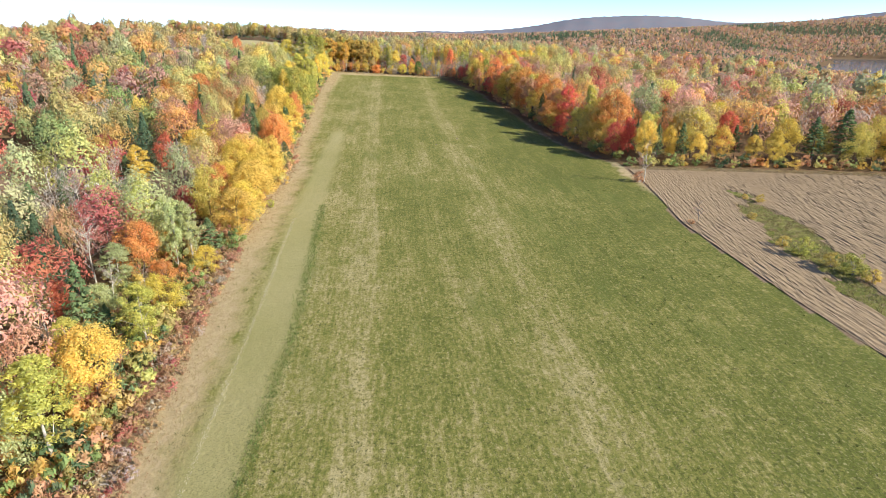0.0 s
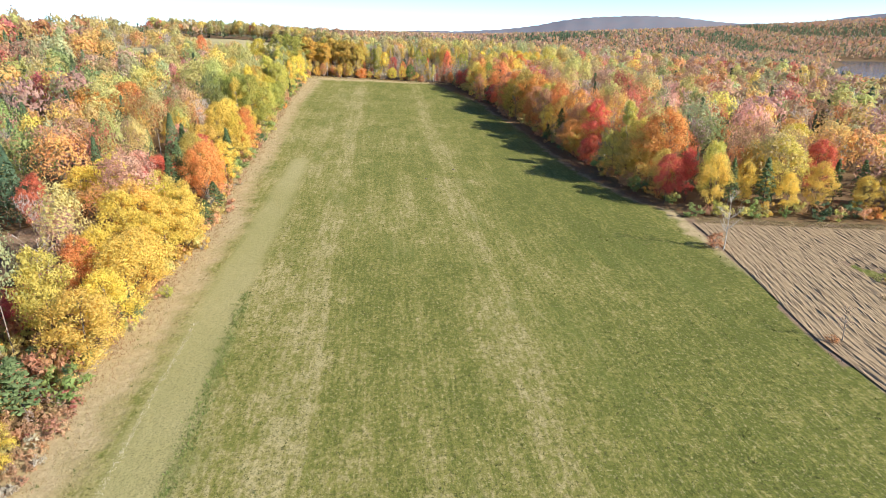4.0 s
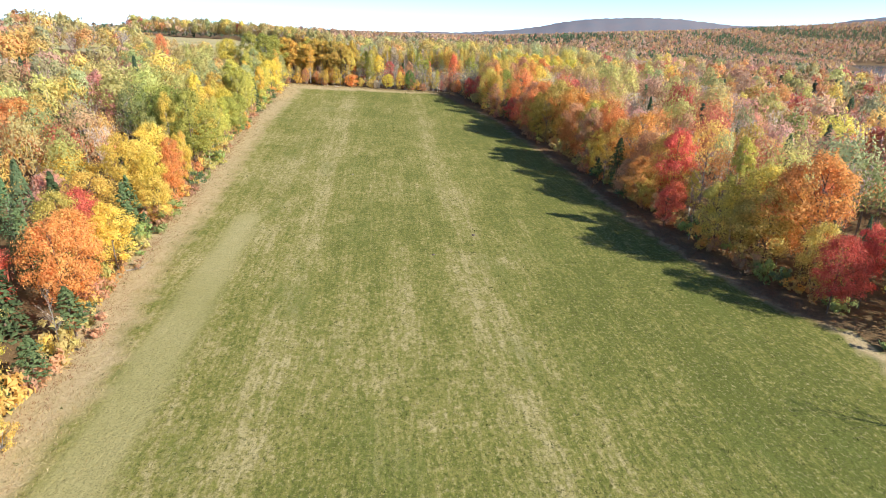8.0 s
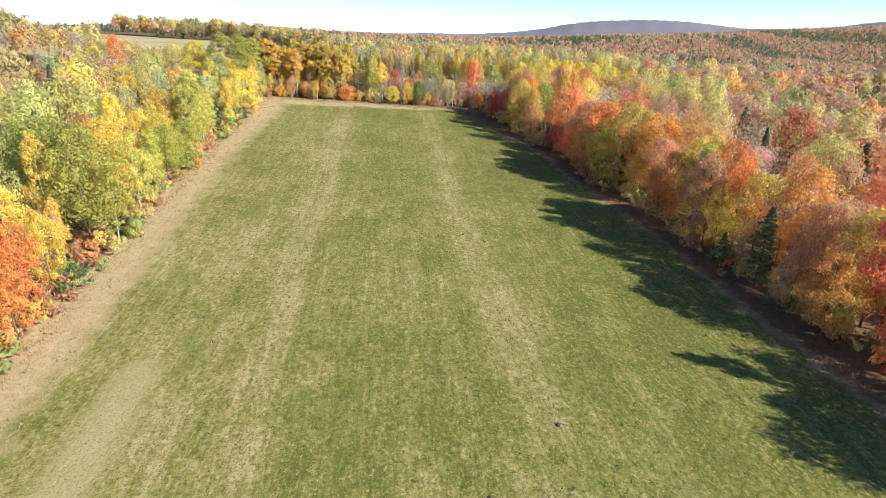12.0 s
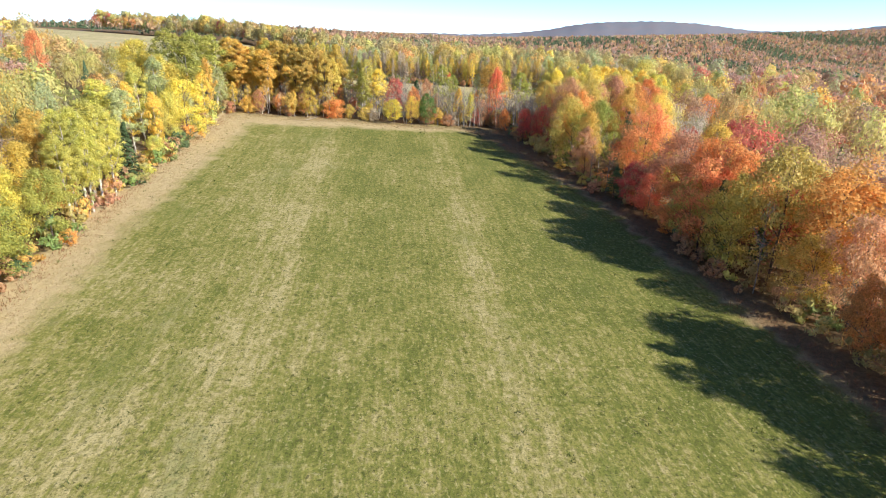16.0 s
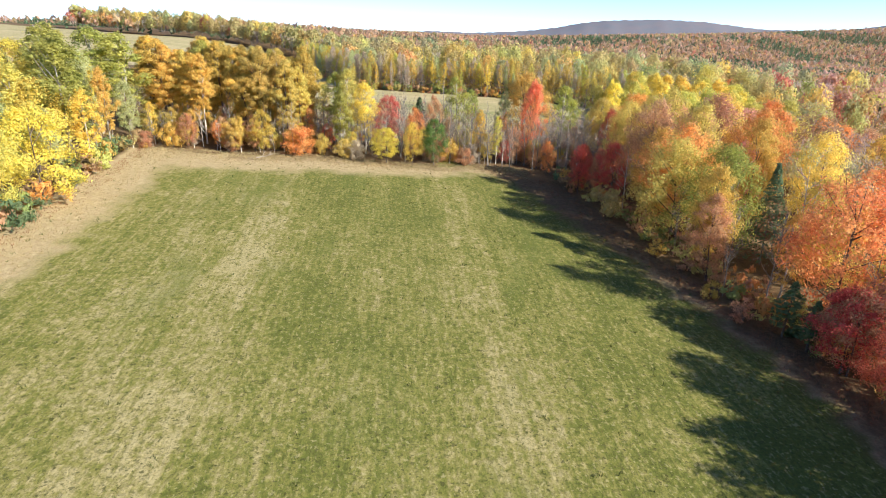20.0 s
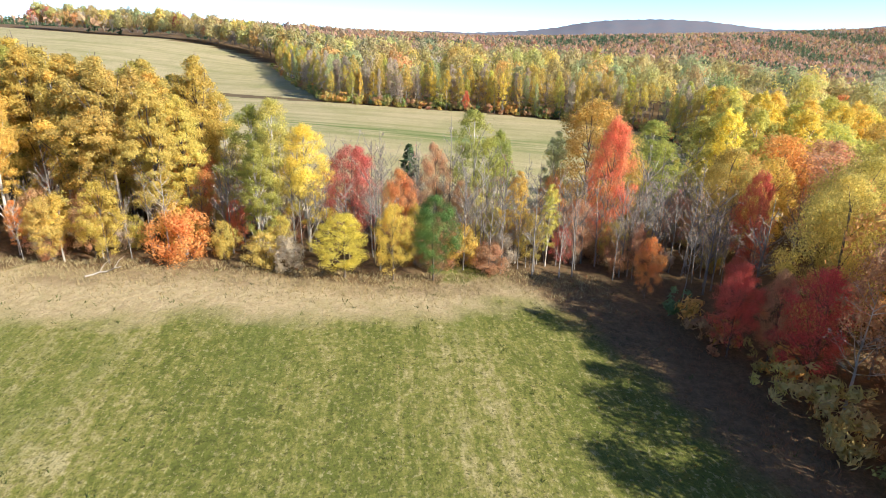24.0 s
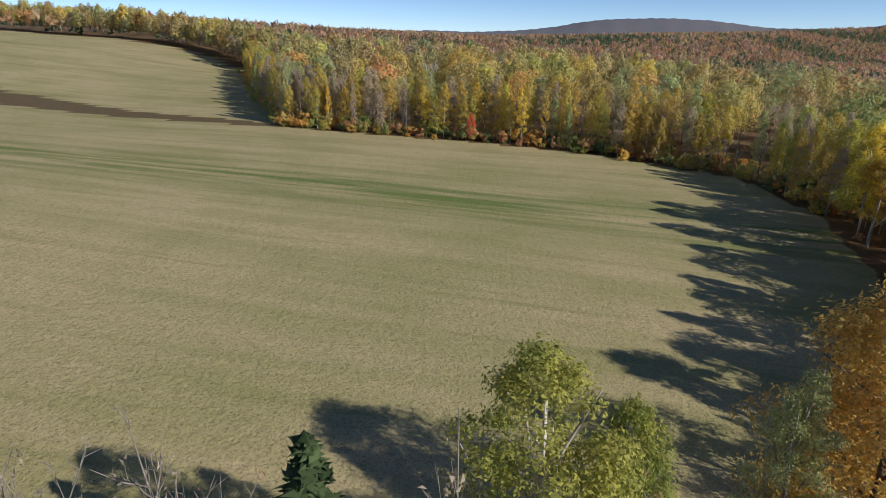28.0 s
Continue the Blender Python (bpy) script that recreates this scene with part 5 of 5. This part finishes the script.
def woodland(xs, ys, tables, n, size, label, seed, tall=1.0, trunks=False, name="woodland", mute=0.0):
    """One mesh of many trees; tables: the mix of colours for each tree. mute: share of one dull brown in the tints, far
    off as painted haze.
    """
    rs = np.random.RandomState(seed)
    if not len(xs):
        return
    colours = np.array([rs.choice(list(t), p=np.array(list(t.values())) / sum(t.values())) for t in tables])
    kinds = np.where((colours == "spruce") | (colours == "pine"), "cone", np.where(colours == "tan", "bare", np.where(np.isin(colours, ("lime", "silver", "yellow", "olive")) & (rs.uniform(size=len(xs)) < 0.6), "tall", "round")))
    if name == "undergrowth":
        kinds[:] = "shrub"
    verts, tints = [], []
    for kind in ("round", "tall", "cone", "bare", "shrub"):
        for variant in range(6):
            form = wood_form(rs, kind, n, size).astype(np.float32)
            idx = np.where((kinds == kind) & (np.arange(len(xs)) % 6 == variant))[0]
            if not len(idx):
                continue
            a, s = rs.uniform(0, 6.28, len(idx)), rs.uniform(0.72, 1.3, len(idx)) * np.broadcast_to(tall, len(xs))[idx]
            w = s * rs.uniform(0.75, 1.3, len(idx))
            c, d = np.cos(a) * w, np.sin(a) * w
            px = form[None, :, 0] * c[:, None] - form[None, :, 1] * d[:, None] + xs[idx, None]
            py = form[None, :, 0] * d[:, None] + form[None, :, 1] * c[:, None] + ys[idx, None]
            pz = form[None, :, 2] * s[:, None] + land(xs[idx], ys[idx])[:, None]
            verts.append(np.stack([px, py, pz], -1).reshape(-1, 3))
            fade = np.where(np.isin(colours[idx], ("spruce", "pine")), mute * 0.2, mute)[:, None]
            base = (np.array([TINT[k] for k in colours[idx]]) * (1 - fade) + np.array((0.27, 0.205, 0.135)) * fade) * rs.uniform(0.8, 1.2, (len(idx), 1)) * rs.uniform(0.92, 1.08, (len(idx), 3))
            tints.append(np.repeat(base, form.shape[0], 0))
    verts = np.concatenate(verts)
    me = mesh_of(name, verts, np.arange(len(verts)).reshape(-1, 3), WOODS_LEAVES)
    at = me.color_attributes.new("tint", "FLOAT_COLOR", "POINT")
    at.data.foreach_set("color", np.concatenate([np.concatenate(tints), np.ones((len(verts), 1))], 1).astype(np.float32).ravel())
    tagged(new(name, me), label, name, kind="stuff")
    if trunks:
        v, f = stems_form(11)
        k = len(xs)
        s = rs.uniform(0.7, 1.2, (k, 1)) * np.reshape(tall, (-1, 1))
        at = np.stack([xs, ys, land(xs, ys)], 1)
        vv = (v[None] * s[:, :, None] + at[:, None]).reshape(-1, 3)
        ff = (f[None] + (np.arange(k) * len(v))[:, None, None]).reshape(-1, 4)
        tagged(new("woodland_trunks", mesh_of("woodland_trunks", vv, ff, BARK["grey"])), "slender grey trunks inside the autumn woods", "tree trunks", kind="stuff")


def scatter(rs, x0, x1, y0, y1, spacing):
    gx, gy = np.meshgrid(np.arange(x0, x1, spacing), np.arange(y0, y1, spacing))
    x = gx.ravel() + rs.uniform(-0.45, 0.45, gx.size) * spacing
    y = gy.ravel() + rs.uniform(-0.45, 0.45, gx.size) * spacing
    return x, y


def off_open(x, y, gap):
    """True where a tree stands at least gap metres inside the woods."""
    ok = ~open_land(x, y)
    for a in np.arange(0, 6.28, 0.785):
        ok &= ~(in_field(x + gap * math.cos(a), y + gap * math.sin(a)) | in_brown(x + gap * math.cos(a), y + gap * math.sin(a)) | inside(SECOND, x + gap * math.cos(a), y + gap * math.sin(a)))
    return ok


def mix_of(x, y):
    out = []
    for a, b in zip(x, y):
        if b > 352 and a < 90 and b < 590 or b > 590 and a < -90:
            out.append(W_BACK)
        elif a < 0 and b < 500:
            out.append(W_FAR_LEFT if b > 205 and a > -112 else W_LEFT)
        else:
            out.append(W_RIGHT_FAR if b > 235 and a < 90 else W_RIGHT)
    return out


def plant_woods():
    rs = np.random.RandomState(21)
    x, y = scatter(rs, -420, 620, 20, 760, 6.1)
    aside = np.abs(x - np.interp(y, [0, 340], [0, -15]))
    near = np.hypot(aside, y - np.clip(y - 1.34 * aside, 0, 335))
    keep = np.where((y > 334) & (y < 400) & (x < -50), off_open(x, y, 4.0), np.where(y > 425, off_open(x, y, 7.5), off_open(x, y, 10.5))) & ~in_lake(x, y)
    keep &= ~((x > 4) & (x < 66) & (y > 336) & (y < 420))
    for a, b, gap in TAKEN:
        keep &= (x - a) ** 2 + (y - b) ** 2 > max(11, gap * gap)
    ahead = (x > -0.82 * y - 45) & (x < 0.82 * y + 35)
    around = keep & ~ahead & (x > -330) & (x < 420)
    keep &= ahead
    d = rs.uniform(size=len(x))
    low = np.where((x < -66) & (x > -145) & (y > 290) & (y < 450), 0.66, np.where((x < -230) & (y < 450), 0.8, 1.0))
    # mute grows ring by ring: distance haze put into the leaf colours
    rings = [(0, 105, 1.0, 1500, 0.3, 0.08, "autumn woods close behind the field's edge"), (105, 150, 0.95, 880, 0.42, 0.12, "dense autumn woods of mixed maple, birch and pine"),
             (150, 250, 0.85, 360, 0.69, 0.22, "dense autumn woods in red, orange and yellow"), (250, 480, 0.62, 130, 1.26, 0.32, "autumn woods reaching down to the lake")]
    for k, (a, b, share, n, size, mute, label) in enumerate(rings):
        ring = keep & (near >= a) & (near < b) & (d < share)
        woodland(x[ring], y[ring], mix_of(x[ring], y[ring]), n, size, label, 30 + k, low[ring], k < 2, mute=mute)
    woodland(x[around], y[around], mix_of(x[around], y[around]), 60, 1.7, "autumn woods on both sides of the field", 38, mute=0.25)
    fx, fy = scatter(rs, -1500, 2300, 350, 2800, 11.0)
    r = np.hypot(fx, fy)
    aside = np.abs(fx - np.interp(fy, [0, 340], [0, -15]))
    nearf = np.hypot(aside, fy - np.clip(fy - 1.34 * aside, 0, 335))
    far = (np.abs(fx) < 0.9 * fy + 60) & ((nearf > 480) | (fx < -420) | (fx > 620) | (fy > 760)) & ~inside(SECOND, fx, fy) & ~in_lake(fx, fy) & (r < 2750) & ~((fx < -350) & (fy < 1050) & (fy > 700))
    fx, fy = fx[far], fy[far]
    far_r, way = np.hypot(fx, fy), np.degrees(np.arctan2(fx, fy))
    band = np.sin(far_r * 0.0105 + 1.3 * np.sin(way * 0.23) + 0.8) + 0.7 * np.sin(fx * 0.011 + 2.0 * np.sin(fy * 0.006)) + rs.normal(0, 0.35, len(fx))
    tabs = [W_DISTANT if (b > 600 or a > 0) else W_LEFT for a, b in zip(fx, fy)]
    dark = {"spruce": 5, "pine": 3, "rust": 1.5, "tan": 1}
    tabs = [dark if (k > 0.45 and t is W_DISTANT) else t for k, t in zip(band, tabs)]
    # the farthest tints are dulled most, with haze painted in
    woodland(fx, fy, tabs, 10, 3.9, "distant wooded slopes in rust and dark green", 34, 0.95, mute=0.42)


plant_woods()
W_UNDER = {"rust": 4, "gold": 2, "lime": 2, "olive": 3.5, "orange": 1, "green": 3.5, "pine": 2}
woodland(*(np.array(v) for v in zip(*UNDER)), [W_UNDER] * len(UNDER), 260, 0.34, "low autumn undergrowth along the foot of the woods", 36, 1.0, name="undergrowth")

brambles = []
for y in np.arange(38, 97, 0.75):
    for off in (-3.0, -1.8, -0.6, 0.4):
        brambles.append((float(left_at(y)) + off + TREES.uniform(-0.7, 0.7), y + TREES.uniform(-0.5, 0.5)))
woodland(*(np.array(v) for v in zip(*brambles)), [{"rust": 6, "crimson": 0.6, "tan": 1.5, "olive": 0.8}] * len(brambles), 130, 0.42, "rust-brown brambles along the woodland edge", 37, 0.38, name="undergrowth", mute=0.25)


def far_crest():
    """Trees on the crest behind the second field."""
    rs = np.random.RandomState(8)
    t = rs.uniform(0, 1, 420)
    line = np.array([(-105, 618), (-150, 688), (-230, 743), (-300, 762), (-345, 776)])
    k = t * 4
    i = np.minimum(k.astype(int), 3)
    p = line[i] + (line[i + 1] - line[i]) * (k - i)[:, None] + np.stack([rs.uniform(-6, 6, 420), rs.uniform(0, 24, 420)], 1)
    woodland(p[:, 0], p[:, 1], [W_BACK] * 420, 220, 0.95, "yellow and green trees on the crest of the far field", 35, 1.1, mute=0.2)


far_crest()

# ---------------------------------------------------------------- grass, weeds and small things


def blades(name, x, y, tall, wide, mat, label, seed, per=3):
    rs = np.random.RandomState(seed)
    x, y = np.repeat(x, per) + rs.normal(0, wide, len(x) * per), np.repeat(y, per) + rs.normal(0, wide, len(y) * per)
    n = len(x)
    a, h = rs.uniform(0, 6.28, n), 0.6 * tall * rs.uniform(0.5, 1.4, n)
    z = land(x, y) - 0.02
    w = np.minimum(h * rs.uniform(0.12, 0.3, n), 0.035)
    dx, dy = np.cos(a) * w, np.sin(a) * w
    lean = rs.normal(0, 0.5, (n, 2)) * h[:, None]
    v = np.stack([np.stack([x - dx, y - dy, z], 1), np.stack([x + dx, y + dy, z], 1), np.stack([x + lean[:, 0], y + lean[:, 1], z + h], 1)], 1).reshape(-1, 3)
    tagged(new(name, mesh_of(name, v, np.arange(3 * n).reshape(-1, 3), mat)), label, "grass", kind="stuff")


def sow():
    rs = np.random.RandomState(41)
    x, y = rs.uniform(-66, 60, 60000), rs.uniform(30, 345, 60000)
    f = in_field(x, y)
    x, y = x[f], y[f]
    dl = x - left_at(y)
    s = x + 0.1 * y
    track_c = np.interp(y, [40, 67, 96, 120, 160, 192], [-21.8, -23.2, -26.4, -29.2, -32.2, -35.0])
    ok = ~((np.abs(x - track_c) < 3) & (y < 192))
    g = ok & (dl > 6) & (rs.uniform(size=len(x)) < 0.45)
    blades("grass", x[g], y[g], 0.14, 0.12, GREEN_BLADES, "short green regrowth tufts in the mown field", 42, 2)
    d = ok & ~g
    blades("grass", x[d], y[d], 0.13, 0.15, DRY_BLADES, "dry straw-coloured stubble and cut grass", 43, 2)
    y2 = rs.uniform(36, 340, 3500)
    off = np.abs(rs.normal(0, 1.3, 3500))
    blades("weeds", left_at(y2) + off - 0.8, y2, 0.4, 0.2, BROWN_STEMS, "brown dead weeds along the woodland edge", 44, 3)
    y3 = rs.uniform(36, 340, 9000)
    blades("weeds", left_at(y3) + rs.uniform(0, 5.5, 9000), y3, 0.32, 0.2, DRY_BLADES, "pale dry grass on the field margin", 45, 3)
    x4 = rs.uniform(-64, 0, 5000)
    blades("weeds", x4, end_at(x4) - np.abs(rs.normal(0, 3, 5000)) + 1.5, 0.4, 0.2, DRY_BLADES, "pale dry grass before the row of trees", 46, 3)
    y5 = rs.uniform(158, 338, 4000)
    blades("weeds", right_at(y5) - np.abs(rs.normal(0, 2, 4000)) + 1.0, y5, 0.4, 0.2, BROWN_STEMS, "brown weeds in the shade of the woods", 47, 3)
    x6, y6 = rs.uniform(-120, 24, 9000), rs.uniform(360, 465, 9000)
    k = inside(SECOND, x6, y6)
    blades("grass", x6[k], y6[k], 0.2, 0.2, DRY_BLADES, "dry stubble on the second field", 48, 2)
    x7 = rs.uniform(46, 140, 5000)
    blades("weeds", x7, brown_far(x7) - rs.uniform(-0.5, 3, 5000), 0.5, 0.2, DRY_BLADES, "pale dry grass behind the ploughed land", 49, 3)
    k = rs.uniform(size=len(x)) < 0.07
    blades("weeds", x[k & ok], y[k & ok], 0.42, 0.13, DARK_BLADES, "dark green weed clumps scattered over the mown field", 50, 6)
    y8 = rs.uniform(34, 120, 1800)
    blades("weeds", np.interp(y8, [40, 67, 96, 120], [-18.4, -20.0, -23.4, -26.4]) + rs.normal(0, 0.5, 1800), y8, 0.4, 0.15, GREEN_BLADES, "strip of lush green weeds beside the worn track", 51, 4)
    xs, ys = rs.uniform(52, 68, 2600), rs.uniform(70, 124, 2600)
    k = in_strip(xs, ys)
    blades("weeds", xs[k], ys[k], 0.55, 0.25, DRY_BLADES, "rank dry grass on the strip in the ploughed land", 54, 8)
    y9 = rs.uniform(34, 112, 1500)
    blades("hay_line", np.interp(y9, [40, 63, 77, 96, 130, 150], [-23.6, -25.5, -26.7, -28.9, -32.0, -33.4]) + rs.normal(0, 0.13, 1500), y9, 0.16, 0.12, PALE_HAY, "thin pale line of raked hay beside the track", 52, 4)
    xa, ya = 29 + rs.normal(0, 6, 150), 88 + rs.normal(0, 14, 150)
    blades("weeds", xa, ya, 0.3, 0.35, GREEN_BLADES, "lush green weed clumps in the mown field", 53, 22)


sow()


def fallen_log(x, y, length, turn, thick):
    rs = np.random.RandomState(int(abs(x) * 10))
    k = np.linspace(0, 1, 6)
    path = np.stack([k * length, rs.normal(0, 0.12, 6), np.full(6, thick) + 0.04 + 0.3 * k ** 2], 1)
    ob = new("fallen_branch")
    ob.matrix_basis = pose(x, y, height(x, y), 0, 0, turn)
    tagged(ob, "bleached dead branch lying in dry grass", "branch")
    p = new("stem", mesh_of("stem", *tube(path, thick * (1.1 - 0.8 * k), 6), WOOD_GREY, True))
    p.parent = ob
    arms = [tube([path[i], path[i] + np.array([0.5, 0.7 * s, 0.4]), path[i] + np.array([1.1, 1.2 * s, 0.6])], [thick * 0.5, thick * 0.35, thick * 0.1], 4) for i, s in ((2, 1), (3, -1), (4, 1))]
    for arm in arms:
        q = new("arm", mesh_of("arm", *arm, WOOD_GREY, True))
        q.parent = ob


fallen_log(-45.5, 335.8, 2.8, 35, 0.09)
fallen_log(-31.5, 43, 2.6, -20, 0.09)
fallen_log(-44.5, 168, 2.4, 10, 0.1)


def white_heap(x, y):
    """A low heap under white sheets, seen between the red trees."""
    rs = np.random.RandomState(4)
    ob = new("covered_heap")
    ob.matrix_basis = pose(x, y, height(x, y), 0, 0, 20)
    tagged(ob, "low heap under crumpled white sheets among red trees", "heap")
    for k, (cx, cy, w, h) in enumerate([(-1.6, 0.2, 1.7, 1.3), (0.9, -0.3, 1.5, 1.0), (2.6, 0.5, 1.1, 0.7)]):
        bm = bmesh.new()
        bmesh.ops.create_icosphere(bm, subdivisions=3, radius=1)
        for v in bm.verts:
            n = noise.noise(v.co * 1.7 + Vector((k * 3, 0, 0)))
            v.co = Vector((cx + v.co.x * w * (1 + 0.25 * n), cy + v.co.y * w * 0.7 * (1 + 0.25 * n), max(0.0, (v.co.z + 0.25) * h * (1 + 0.4 * n))))
        me = bpy.data.meshes.new("sheet")
        bm.to_mesh(me)
        bm.free()
        me.materials.append(WHITE_PAINT)
        p = new("sheet", me)
        p.parent = ob


def timber_post(x, y, tall):
    ob = new("timber_post")
    ob.matrix_basis = pose(x, y, height(x, y), 0, 2, 15)
    tagged(ob, "pale weathered timber post beside a gravel clearing", "post")
    p = new("shaft", mesh_of("shaft", *tube([(0, 0, -0.2), (0, 0, tall * 0.5), (0.03, 0, tall)], [0.24, 0.22, 0.2], 8), WOOD_GREY))
    p.parent = ob
    q = new("cap", mesh_of("cap", *tube([(0.03, 0, tall), (0.03, 0, tall + 0.1), (0.03, 0, tall + 0.12)], [0.3, 0.28, 0.02], 8), WOOD_GREY))
    q.parent = ob


white_heap(-79, 131)
timber_post(-59.5, 135.5, 1.9)
timber_post(-61.8, 136.2, 1.2)


def stone(x, y, size, mat, label):
    bm = bmesh.new()
    bmesh.ops.create_icosphere(bm, subdivisions=3, radius=size)
    for v in bm.verts:
        v.co *= 1 + 0.35 * noise.noise(v.co * 2.2 / size + Vector((x, y, 0)))
        v.co.z = max(v.co.z * 0.7, -0.1 * size)
    me = bpy.data.meshes.new("stone")
    bm.to_mesh(me)
    bm.free()
    me.materials.append(mat)
    ob = tagged(new("field_stone", me), label, "stone")
    ob.location = (x, y, height(x, y) + 0.02)


stone(-21.2, 216.7, 0.17, WOOD_GREY, "small pale stone on the mown field")
stone(2.7, 184, 0.26, BARK["dark"], "small dark clod of earth on mown grass")
stone(-3.5, 176, 0.22, BARK["dark"], "small dark clod of earth on mown grass")
